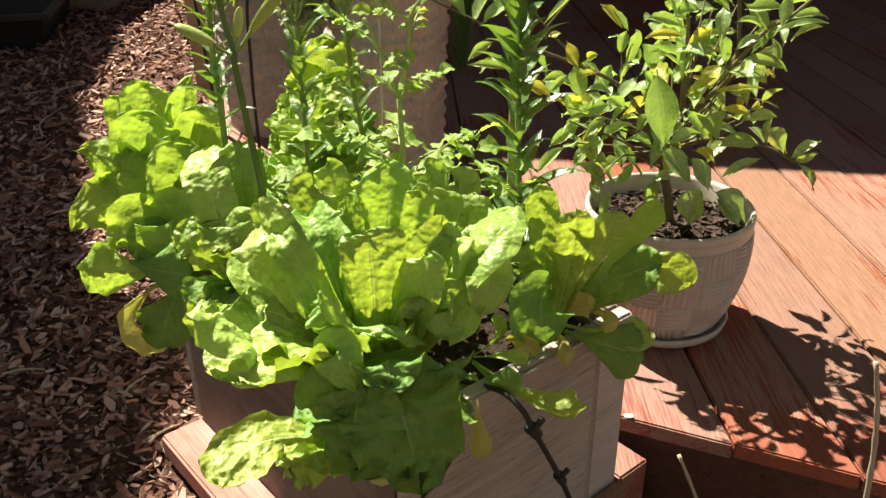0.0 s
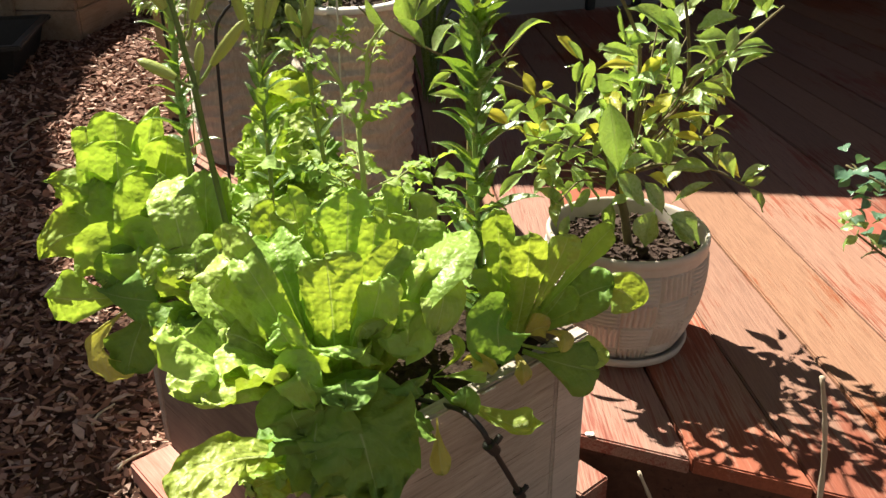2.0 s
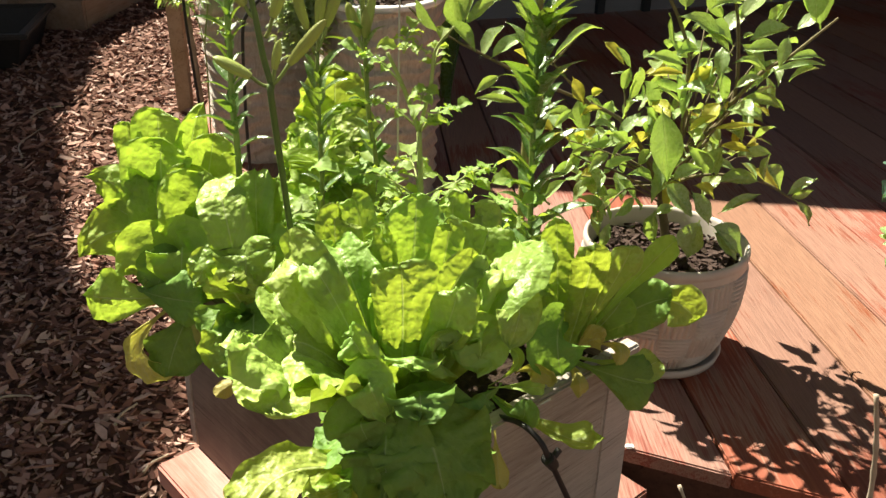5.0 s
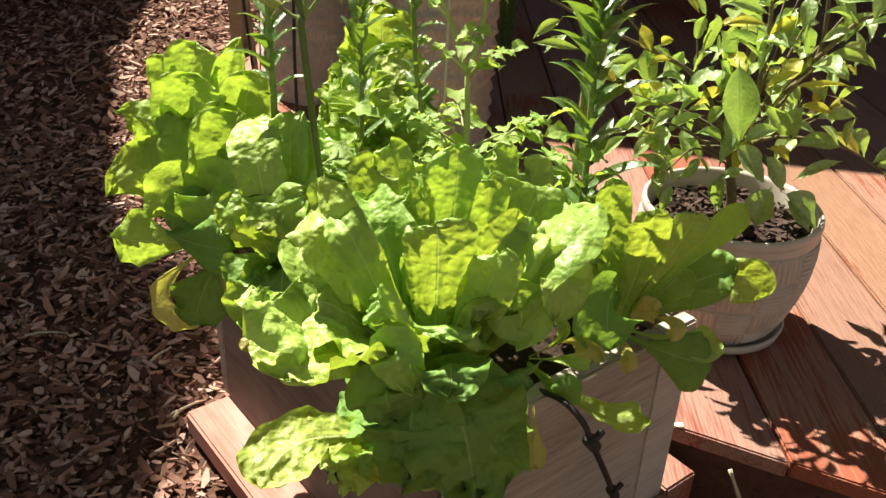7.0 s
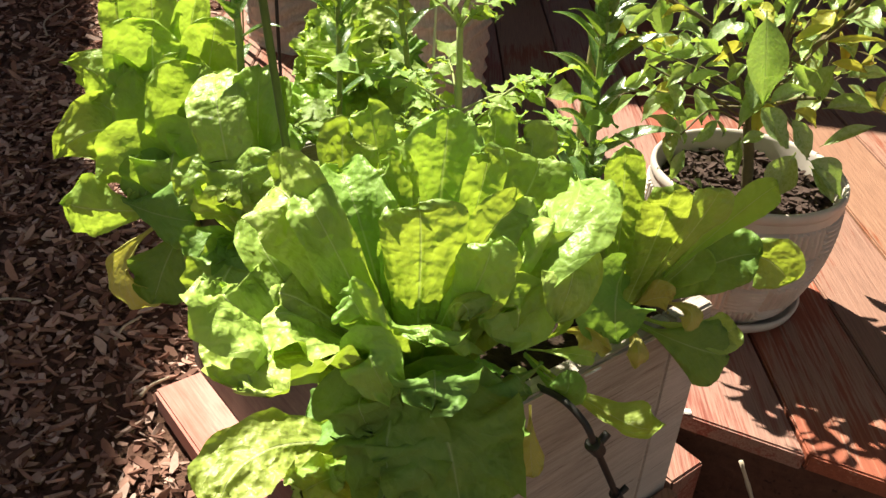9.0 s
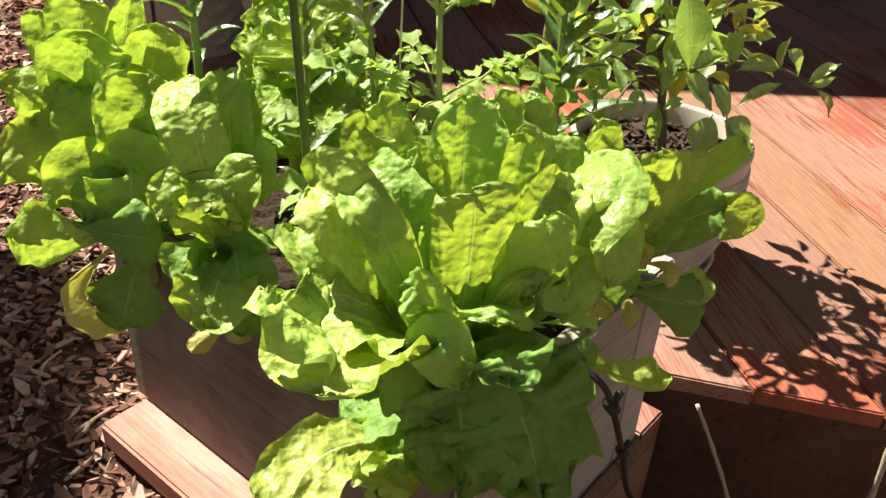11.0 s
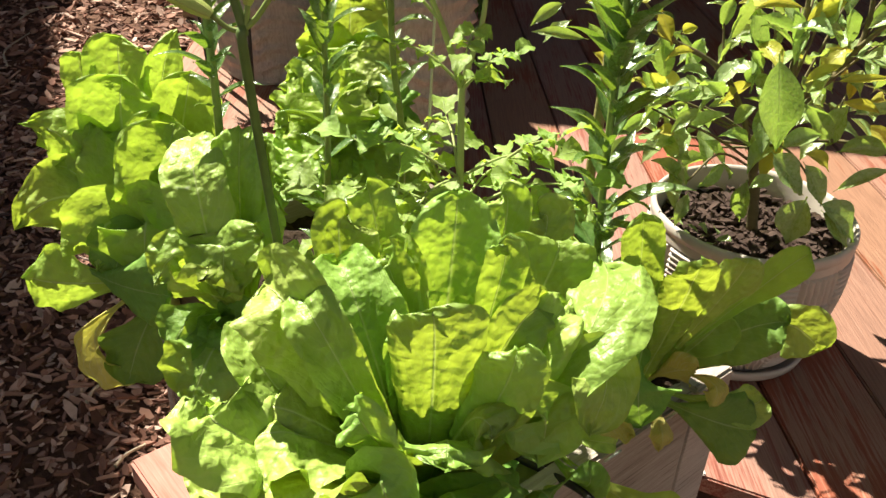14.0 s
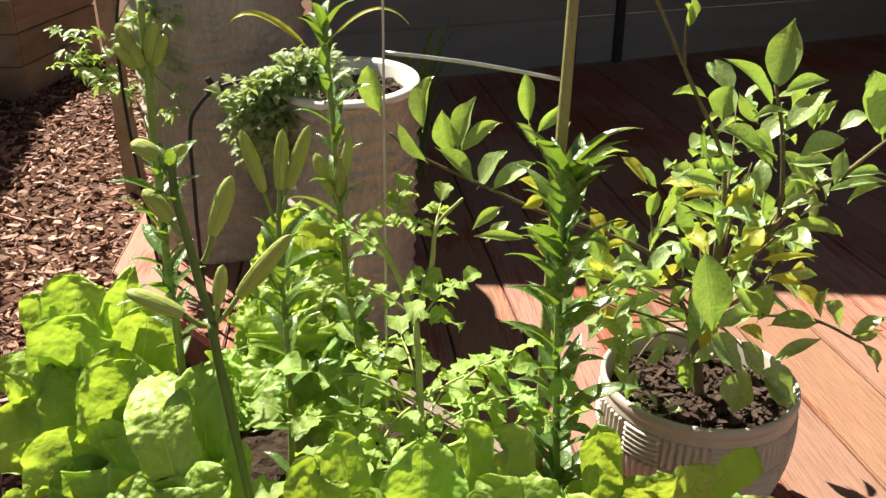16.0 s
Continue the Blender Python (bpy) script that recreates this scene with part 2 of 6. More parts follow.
DECK_WOOD = deck_material("stained_deck_wood", (0.18, 0.052, 0.030), (0.33, 0.096, 0.052), (0.345, 0.20, 0.142), (0.255, 0.148, 0.108), 0.84)
DECK_END = wood("raw_board_wood", (0.27, 0.085, 0.062), (0.40, 0.155, 0.125), (0.48, 0.285, 0.245), wear=0.6)
# red stain darkened to stand in for shade on the fascia
SHADED_STAIN = wood("dark_stained_wood", (0.05, 0.018, 0.011), (0.11, 0.045, 0.027), (0.14, 0.07, 0.045), wear=0.3)
GREY_WOOD = wood("weathered_grey_wood", (0.22, 0.185, 0.15), (0.45, 0.39, 0.33), (0.58, 0.53, 0.47), grain=(170, 7, 170), rough=0.8, bump=0.6)
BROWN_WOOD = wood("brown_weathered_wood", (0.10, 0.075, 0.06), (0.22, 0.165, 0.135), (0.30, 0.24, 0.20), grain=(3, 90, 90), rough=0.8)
TAN_WOOD = wood("tan_fence_wood", (0.20, 0.135, 0.08), (0.33, 0.235, 0.15), (0.38, 0.30, 0.22), rough=0.75)
STAKE_WOOD = wood("bamboo_stake", (0.20, 0.18, 0.055), (0.31, 0.28, 0.10), (0.36, 0.33, 0.18), rough=0.5, wear=0.3)
POT_GLAZE = plain("matt_white_glaze", (0.46, 0.40, 0.345), (0.59, 0.53, 0.465), 40, 0.45, 0.45, bump=0.08)
def resin_material():
    """Cast resin that copies rippled stone: uneven bands round the wall."""
    n = Nodes("cast_planter_resin", 0.75, 0.25)
    warp = n.noise(9, 3, 0.5)
    sep = n.node("ShaderNodeSeparateXYZ")
    n.link(n.co.outputs["Object"], sep.inputs[0])
    band = n.math("PINGPONG", n.math("ADD", n.math("MULTIPLY", sep.outputs[2], 38.0), n.math("MULTIPLY", warp, 2.6)), 0.5)
    strokes = n.noise(1.0, 4, 0.6, n.space((130, 130, 28)), 0.8)
    speck = n.noise(220, 3, 0.6)
    col = n.mix(n.spread(strokes, -0.3, 1.3), (0.34, 0.295, 0.25), (0.56, 0.50, 0.43))
    col = n.hue(col, 0.5, 1.0, n.spread(warp, 0.75, 1.25))
    n.color(col)
    h = n.math("ADD", n.math("MULTIPLY", band, 0.5), n.math("ADD", n.math("MULTIPLY", strokes, 0.7), n.math("MULTIPLY", speck, 0.15)))
    n.bump(h, 0.9, 0.010)
    return n.mat


RESIN = resin_material()
RIM_PALE = plain("pale_planter_rim", (0.62, 0.58, 0.54), (0.76, 0.73, 0.69), 30, 0.6, 0.3, bump=0.1)
SOIL = plain("potting_soil", (0.012, 0.008, 0.006), (0.06, 0.038, 0.026), 90, 0.95, 0.15, bump=0.8, depth=0.01)
BARK_CHIP = plain("bark_chip", (0.025, 0.017, 0.013), (0.11, 0.072, 0.055), 120, 0.85, 0.2, bump=0.5)
STEM = plain("green_stem", (0.15, 0.21, 0.045), (0.26, 0.33, 0.09), 60, 0.5, 0.4, bump=0.1)
STEM_DARK = plain("olive_stem", (0.07, 0.12, 0.028), (0.14, 0.21, 0.055), 60, 0.5, 0.4, bump=0.1)
STEM_PALE = plain("pale_tomato_stem", (0.28, 0.36, 0.10), (0.42, 0.48, 0.18), 60, 0.6, 0.3, bump=0.1)
TWIG = plain("citrus_bark", (0.10, 0.09, 0.045), (0.22, 0.18, 0.09), 80, 0.75, 0.25, bump=0.4)
DRY = plain("dry_stalk", (0.34, 0.27, 0.19), (0.50, 0.43, 0.33), 50, 0.7, 0.3, stretch=(1, 1, 0.2), bump=0.3)
RUBBER = plain("black_rubber", (0.012, 0.011, 0.010), (0.03, 0.027, 0.025), 60, 0.5, 0.4, bump=0.1)
WIRE = plain("galvanised_wire", (0.55, 0.55, 0.54), (0.72, 0.72, 0.71), 60, 0.35, 0.5, metal=0.8)
SIDING = plain("dark_painted_siding", (0.17, 0.17, 0.173), (0.23, 0.23, 0.233), 8, 0.7, 0.3, stretch=(0.3, 1, 2), bump=0.1)
DARK_METAL = plain("dark_metal", (0.02, 0.02, 0.02), (0.04, 0.04, 0.04), 20, 0.5, 0.4)


def mulch_material():
    n = Nodes("mulch_chip", 0.85, 0.2)
    r = n.island()
    col = n.ramp(r, [(0.0, (0.09, 0.042, 0.030)), (0.35, (0.24, 0.118, 0.085)), (0.7, (0.45, 0.26, 0.195)), (1.0, (0.66, 0.48, 0.40))])
    g = n.noise(60, 4, 0.6)
    col = n.mix(0.6, col, n.ramp(g, [(0.2, (0.45, 0.42, 0.4)), (0.7, (1, 1, 1))]), "MULTIPLY")
    n.color(col)
    n.bump(g, 0.4, 0.004)
    return n.mat


MULCH = mulch_material()
EARTH = plain("mulch_bed_soil", (0.055, 0.028, 0.020), (0.17, 0.090, 0.064), 45, 0.95, 0.1, bump=0.9, depth=0.02)


# ---- mesh helpers ----
def link_mesh(name, verts, faces, material, parent=None, label="", uv=None, smooth=True):
    me = bpy.data.meshes.new(name)
    me.from_pydata([tuple(v) for v in verts], [], faces)
    me.materials.append(material)
    if uv is not None:
        layer = me.uv_layers.new(name="UVMap")
        idx = np.zeros(len(me.loops), dtype=np.int32)
        me.loops.foreach_get("vertex_index", idx)
        layer.data.foreach_set("uv", np.asarray(uv, dtype=np.float32)[idx].ravel())
    if smooth:
        me.polygons.foreach_set("use_smooth", [True] * len(me.polygons))
    me.update()
    ob = new(name, me)
    if parent is not None:
        ob.parent = parent
    if label:
        ob["label"] = label
    return ob


def part(name, bm, material, parent=None, label="", smooth=False):
    """Links a bmesh as one mesh object under a thing or a part."""
    me = bpy.data.meshes.new(name)
    bm.normal_update()
    bm.to_mesh(me)
    bm.free()
    me.materials.append(material)
    if smooth:
        me.polygons.foreach_set("use_smooth", [True] * len(me.polygons))
    ob = new(name, me)
    if parent is not None:
        ob.parent = parent
    if label:
        ob["label"] = label
    return ob


def thing(name, at=(0, 0, 0), label="", category="", group="", kind="", turn=0.0):
    ob = new(name)
    ob.empty_display_size = 0.05
    ob.location = at
    ob.rotation_euler = (0, 0, radians(turn))
    return tagged(ob, label, category, group, kind)


def box_bm(size, at=(0, 0, 0), bevel=0.003, m=None):
    bm = bmesh.new()
    bmesh.ops.create_cube(bm, size=1)
    bmesh.ops.scale(bm, vec=size, verts=bm.verts)
    if bevel:
        bmesh.ops.bevel(bm, geom=bm.edges[:], offset=bevel, segments=2, affect="EDGES")
    bmesh.ops.translate(bm, vec=at, verts=bm.verts)
    if m is not None:
        bmesh.ops.transform(bm, matrix=m, verts=bm.verts)
    return bm


def smooth_path(points, steps=8):
    """A Catmull-Rom line through the points."""
    p = [Vector(q) for q in points]
    p = [p[0] * 2 - p[1]] + p + [p[-1] * 2 - p[-2]]
    out = []
    for i in range(1, len(p) - 2):
        for k in range(steps):
            t = k / steps
            a, b, c, d = p[i - 1:i + 3]
            out.append(0.5 * ((2 * b) + (c - a) * t + (2 * a - 5 * b + 4 * c - d) * t * t + (3 * b - a - 3 * c + d) * t ** 3))
    return out + [p[-2]]


def tube(name, points, r0, r1, material, parent=None, label="", sides=8, steps=6, knots=0.0):
    """A tapering tube along a smooth line."""
    line = smooth_path(points, steps) if len(points) > 2 else [Vector(q) for q in points]
    verts, faces = [], []
    n = len(line)
    side = None
    for i, p in enumerate(line):
        t = (line[min(i + 1, n - 1)] - line[max(i - 1, 0)]).normalized()
        if side is None:
            side = t.orthogonal().normalized()
        side = (side - t * side.dot(t)).normalized()
        other = t.cross(side)
        r = r0 + (r1 - r0) * i / (n - 1)
        if knots:
            r *= 1 + knots * max(0.0, math.cos(i * 2.1)) ** 6
        for k in range(sides):
            a = 2 * math.pi * k / sides
            verts.append(p + (side * math.cos(a) + other * math.sin(a)) * r)
    for i in range(n - 1):
        for k in range(sides):
            k2 = (k + 1) % sides
            faces.append((i * sides + k, i * sides + k2, (i + 1) * sides + k2, (i + 1) * sides + k))
    faces.append(tuple(range(sides))[::-1])
    faces.append(tuple((n - 1) * sides + k for k in range(sides)))
    return link_mesh(name, verts, faces, material, parent, label)


def lathe(name, profile, material, parent=None, label="", sides=64, sx=1.0, sy=1.0, wobble=0.0):
    """A turned form from (radius, height) pairs."""
    verts, faces = [], []
    for r, z in profile:
        for k in range(sides):
            a = 2 * math.pi * k / sides
            w = 1 + wobble * noise.noise((math.cos(a) * 2, math.sin(a) * 2, z * 5))
            verts.append((r * sx * w * math.cos(a), r * sy * w * math.sin(a), z))
    for i in range(len(profile) - 1):
        for k in range(sides):
            k2 = (k + 1) % sides
            faces.append((i * sides + k, i * sides + k2, (i + 1) * sides + k2, (i + 1) * sides + k))
    return link_mesh(name, verts, faces, material, parent, label)


PROFILES = {
    # half widths along a leaf from its foot to its tip
    "lettuce": lambda t: (0.30 + 0.70 * math.sin(min(1, t / 0.66) * math.pi / 2) ** 1.2) * (1 if t < 0.66 else max(0.0, 1 - ((t - 0.66) / 0.34) ** 2.8) ** 0.5),
    "spoon": lambda t: (0.10 + 0.90 * max(0.0, min(1, (t - 0.15) / 0.5)) ** 1.2) * (1 if t < 0.65 else math.sqrt(max(0.0, 1 - ((t - 0.65) / 0.35) ** 2.2))),
    "broad": lambda t: (0.16 + 0.84 * math.sin(min(1, t / 0.55) * math.pi / 2) ** 1.1) * (1 if t < 0.55 else math.sqrt(max(0.0, 1 - ((t - 0.55) / 0.45) ** 2.4))),
    "point": lambda t: (0.22 + 0.78 * math.sin(min(1, t / 0.55) * math.pi / 2) ** 1.2) * (1 if t < 0.55 else max(0.0, 1 - ((t - 0.55) / 0.45) ** 1.7) ** 0.9),
    "lance": lambda t: max(0.0, math.sin(math.pi * min(1.0, t ** 0.75))) ** 0.9 * (1 - 0.25 * t),
    "oval": lambda t: 0.04 if t < 0.08 else max(0.0, math.sin(math.pi * ((t - 0.08) / 0.92) ** 0.95)) ** (0.72 + 0.45 * t),
}


def leaf_grid(base, tip, half, up, rise=0.25, cup=0.2, ruffle=0.12, waves=5.0, blister=0.003, shape="lettuce", seed=0, nu=12, nv=18, droop=0.0, teeth=0.0, twist=0.0, via=None, k=0.42, ragged=None, fold=0.0, roll=0.0):
    """A leaf from its foot to its tip: a bent midrib, a cupped blade, waves along the margin and blisters between the veins.
    up: the way its upper face looks; rise: how far the midrib bulges towards that face; droop: how far the tip hangs."""
    base, tip, up = Vector(base), Vector(tip), Vector(up).normalized()
    d = tip - base
    length = d.length
    mid = base + d * 0.5 + up * (rise * length)
    if via is not None:
        mid = (Vector(via) - base * (1 - k) ** 2 - tip * k * k) / (2 * k * (1 - k))
    rnd = random.Random(seed)
    ph1, ph2, ox = rnd.random() * 6.3, rnd.random() * 6.3, Vector((rnd.random() * 50, rnd.random() * 50, 0))
    prof = PROFILES[shape]
    if ragged is None:
        ragged = 0.20 if shape == "lettuce" else 0.08
    verts, uv, faces = [], [], []
    for j in range(nv + 1):
        t = j / nv
        p = base * (1 - t) ** 2 + mid * 2 * t * (1 - t) + tip * t * t
        tan = ((mid - base) * (1 - t) + (tip - mid) * t).normalized()
        p = p + Vector((0, 0, -1)) * (droop * length * max(0.0, t - 0.5) ** 2 * 4)
        side = tan.cross(up)
        side = side.normalized() if side.length > 1e-4 else tan.orthogonal().normalized()
        if twist:
            side = Matrix.Rotation(twist * t, 3, tan) @ side
        nrm = side.cross(tan).normalized()
        w = half * prof(t)
        for i in range(nu + 1):
            s = 2 * i / nu - 1
            a = abs(s)
            edge = 1 + (ragged * noise.noise(Vector((t * 5, s * 0.8, 0)) + ox) + 0.035 * noise.noise(Vector((t * 26, s * 0.8, 4)) + ox)) * a + teeth * (0.5 + 0.5 * math.sin(t * 55 + (0 if s > 0 else 1.3))) * a ** 3
            run = t if t < 0.8 else 0.8 + (t - 0.8) * 1.8 + 0.35 * (1 - a) * (t - 0.8) * 5
            wav = math.sin(waves * 3.14 * run + (ph1 if s > 0 else ph2)) + 0.55 * math.sin(waves * 7.3 * run + ph2 + 2.5 * s) + 0.6 * noise.noise(Vector((run * waves * 2.2, s * 1.5, 5)) + ox)
            rim = max(a, ((t - 0.7) / 0.3) if t > 0.7 else 0.0)
            lift = cup * w * s * s * 1.2 - 0.04 * w * (1 - a) + ruffle * half * wav * rim ** 2.4 * (0.3 + 0.7 * min(1, t * 1.6))
            lift += fold * w * a - roll * half * max(0.0, rim - 0.72) ** 2 / 0.08 * (0.6 + 0.9 * noise.noise(Vector((t * 7, 2.0 * s, 11)) + ox))
            n1 = noise.noise(Vector((s * half * 62, t * length * 62, 3)) + ox)
            n2 = noise.noise(Vector((s * half * 26, t * length * 26, 9)) + ox)
            blis = blister * (1.5 * abs(n1) + 1.2 * n2) * min(1.0, t * 4) * min(1.0, 0.35 + 3 * abs(s))
            q = p + side * (w * s * edge * (1 - 0.18 * cup * a)) + nrm * (lift + blis)
            if j == nv or (t > 0.8):
                q = q + tan * (0.06 * half * noise.noise(Vector((s * 3, 7, 0)) + ox))
            verts.append(q)
            uv.append((0.5 + 0.5 * s, t))
    for j in range(nv):
        for i in range(nu):
            q = j * (nu + 1) + i
            faces.append((q, q + 1, q + nu + 2, q + nu + 1))
    return verts, faces, uv


def leaf(parent, material, base, tip, half, up, name="leaf", label="", **kw):
    o = parent.location
    v, f, uv = leaf_grid(base, tip, half, up, **kw)
    return link_mesh(name, [p - o for p in v], f, material, parent, label, uv)


# ---- setting ----
U = Vector((0.65, -0.76, 0)).normalized()     # along the planter's long side, towards the viewer
V = Vector((-U.y, U.x, 0))                    # across it, away from the viewer
GROUND = -0.135
STEP = -0.09


def board_prism(corners, z0, z1, bevel=0.003):
    """A board from the four corners of its plan."""
    bm = bmesh.new()
    low = [bm.verts.new((x, y, z0)) for x, y in corners]
    top = [bm.verts.new((x, y, z1)) for x, y in corners]
    bm.faces.new(low[::-1])
    bm.faces.new(top)
    for i in range(4):
        j = (i + 1) % 4
        bm.faces.new((low[i], low[j], top[j], top[i]))
    bmesh.ops.recalc_face_normals(bm, faces=bm.faces)
    bmesh.ops.bevel(bm, geom=bm.edges[:], offset=bevel, segments=2, affect="EDGES")
    return bm


def ground_z(x, y):
    """The bed falls away before the deck."""
    k = max(0.0, min(1.0, (x + 0.05) / 0.3)) * max(0.0, min(1.0, (1.6 - y) / 0.4))
    return GROUND - 0.16 * k * k * (3 - 2 * k)


def build_ground():
    n = 110
    bm = bmesh.new()
    bmesh.ops.create_grid(bm, x_segments=n, y_segments=n, size=1)
    for v in bm.verts:
        x, y = v.co.x, v.co.y
        v.co.x = math.copysign(abs(x) ** 3 * 60 + abs(x) * 4, x)
        v.co.y = 2 + math.copysign(abs(y) ** 3 * 60 + abs(y) * 4, y)
        v.co.z = ground_z(v.co.x, v.co.y) - 0.012 + 0.012 * noise.noise((v.co.x * 3, v.co.y * 3, 0))
    tagged(part("ground", bm, EARTH, smooth=True), "dark soil bed covered with bark mulch", "ground", kind="structure")


def deck_front(x):
    """Where the deck's cut front edge lies at x."""
    if x < 0.2545:
        return 1.003 - (x - 0.2545) * 1.2017
    return 1.003 - (x - 0.2545) * 0.433


def seam(k, y):
    return 0.401 + 0.1468 * k - 0.053 * (y - 1.0)


def build_deck():
    deck = thing("deck", (0, 0, 0), "low deck of worn red-stained boards with angled front edges", "deck", kind="structure")
    rnd = random.Random(4)
    for k in range(-8, 26):
        gap = 0.0020
        if k == -8:
            xl = -0.68
        else:
            xl = None
        ends = []
        for side in (0, 1):
            x = (seam(k + side, 1.0) + (gap if side == 0 else -gap))
            if side == 0 and xl is not None:
                x = xl
            for _ in range(5):
                y = deck_front(x)
                x = seam(k + side, y) + (gap if side == 0 else -gap)
                if side == 0 and xl is not None:
                    x = xl - 0.053 * (y - 2.1)
                y = deck_front(x)
            ends.append((x, y))
        jit = rnd.uniform(-0.002, 0.006)
        (x0, y0), (x1, y1) = ends
        far = 5.9
        xf0 = seam(k, far) + gap if xl is None else xl - 0.053 * (far - 2.1)
        xf1 = seam(k + 1, far) - gap
        dz = rnd.uniform(-0.0015, 0.0015)
        bm = board_prism([(x0, y0 + jit), (x1, y1 + jit), (xf1, far), (xf0, far)], -0.026 + dz, dz, 0.0025)
        part("board", bm, DECK_WOOD, deck)
    # fascia under the two front edges, its shade put into the stain colour
    a, b, c = Vector((-0.67, 2.13, 0)), Vector((0.258, 1.014, 0)), Vector((4.0, -0.606, 0))
    for p, q in ((a, b), (b, c)):
        d = (q - p).normalized()
        nrm = Vector((-d.y, d.x, 0))
        corners = [p + nrm * 0.004, q + nrm * 0.004, q + nrm * 0.022, p + nrm * 0.022]
        part("fascia_board", board_prism([(v.x, v.y) for v in corners], -0.33, -0.0290, 0.002), SHADED_STAIN, deck)
    return deck


def build_step():
    """The planks that carry the planter."""
    step = thing("step_planks", (0, 0, STEP), "worn reddish planks laid as a low step under the planter", "step", kind="structure")
    p0 = Vector((-0.436, 1.071, 0)) - V * 0.002
    rnd = random.Random(8)
    for i in range(2):
        a = p0 + V * (0.148 * i) - U * (0.004 * i)
        plank = part("plank", board_prism([(-0.143, 0), (0, 0), (0, 1.0), (-0.143, 1.0)], -0.040, 0.0, 0.004), DECK_END if i == 0 else DECK_WOOD, step)
        plank.location = (a.x, a.y, 0)
        plank.rotation_euler = (0, 0, math.atan2(U.y, U.x) - math.pi / 2)
    # the beam whose top shows beside the planter
    beam = thing("step_beam", (0, 0, -0.13), "dark red beam closing the step beside the planter", "step", kind="structure")
    q = Vector((0.243, 0.925, 0)) + U * 0.003
    a, b = q - V * 0.44, q - V * 0.002
    part("plank", board_prism([(v.x, v.y) for v in (a, a + U * 0.02, b + U * 0.02, b)], -0.18, 0.085, 0.003), DECK_WOOD, beam)
    a, b = q + V * 0.002 - U * 0.05, q + V * 0.062 - U * 0.05
    part("end_block", board_prism([(v.x, v.y) for v in (a, a + U * 0.054, b + U * 0.054, b)], -0.18, 0.088, 0.003), DECK_WOOD, beam)
    return step


def build_house():
    """The shaded wall behind the deck, with unseen walls and a slab added for shade."""
    wall = thing("wall_north", (1.17, 4.5, 0), "dark painted board wall standing in deep shade", "wall", kind="structure", turn=21)
    for i in range(9):
        bm = box_bm((7.0, 0.03, 0.22), (1.9, 0.0 - 0.006 * (i % 2), 0.115 + 0.225 * i), 0.006)
        part("siding_board", bm, SIDING, wall)
    for x in (-0.35, -0.08):
        part("batten", box_bm((0.045, 0.03, 2.02), (x, -0.03, 1.012), 0.004), DARK_METAL, wall)
    # added out of view to cut the skylight under the slab
    side = thing("wall_east", (3.6, 1.9, 0), "unseen dark board wall added to keep skylight off the shaded deck", "wall", kind="structure")
    for i in range(9):
        part("siding_board", box_bm((0.03, 5.0, 0.22), (0.006 * (i % 2), 2.5, 0.115 + 0.225 * i), 0.006), SIDING, side)
    # added behind the viewer to hold low sky off the front faces
    back = thing("wall_south", (0.5, -1.9, GROUND), "unseen dark board wall added behind the viewer to block sky", "wall", kind="structure")
    for i in range(14):
        part("siding_board", box_bm((9.0, 0.03, 0.235), (0, 0.006 * (i % 2), 0.12 + 0.24 * i), 0.006), SIDING, back)
    # unseen slab, added to block sun and sky over the far deck
    roof = thing("porch_roof", (0, 0, 2.15), "unseen slab added above the deck to cast its shade", "roof", kind="structure")
    # its front edge throws the straight shade line on the deck
    off = Vector((SUN_DIR.x, SUN_DIR.y, 0)) * (2.27 / SUN_DIR.z)
    p, q = Vector((-0.35, 2.06, 0)) + off, Vector((6.0, 1.25, 0)) + off
    e = Vector((-0.06, 1, 0)) * 5
    part("roof_slab", board_prism([(v.x, v.y) for v in (p, q, q + e, p + e)], 0.0, 0.12, 0.01), SIDING, roof)


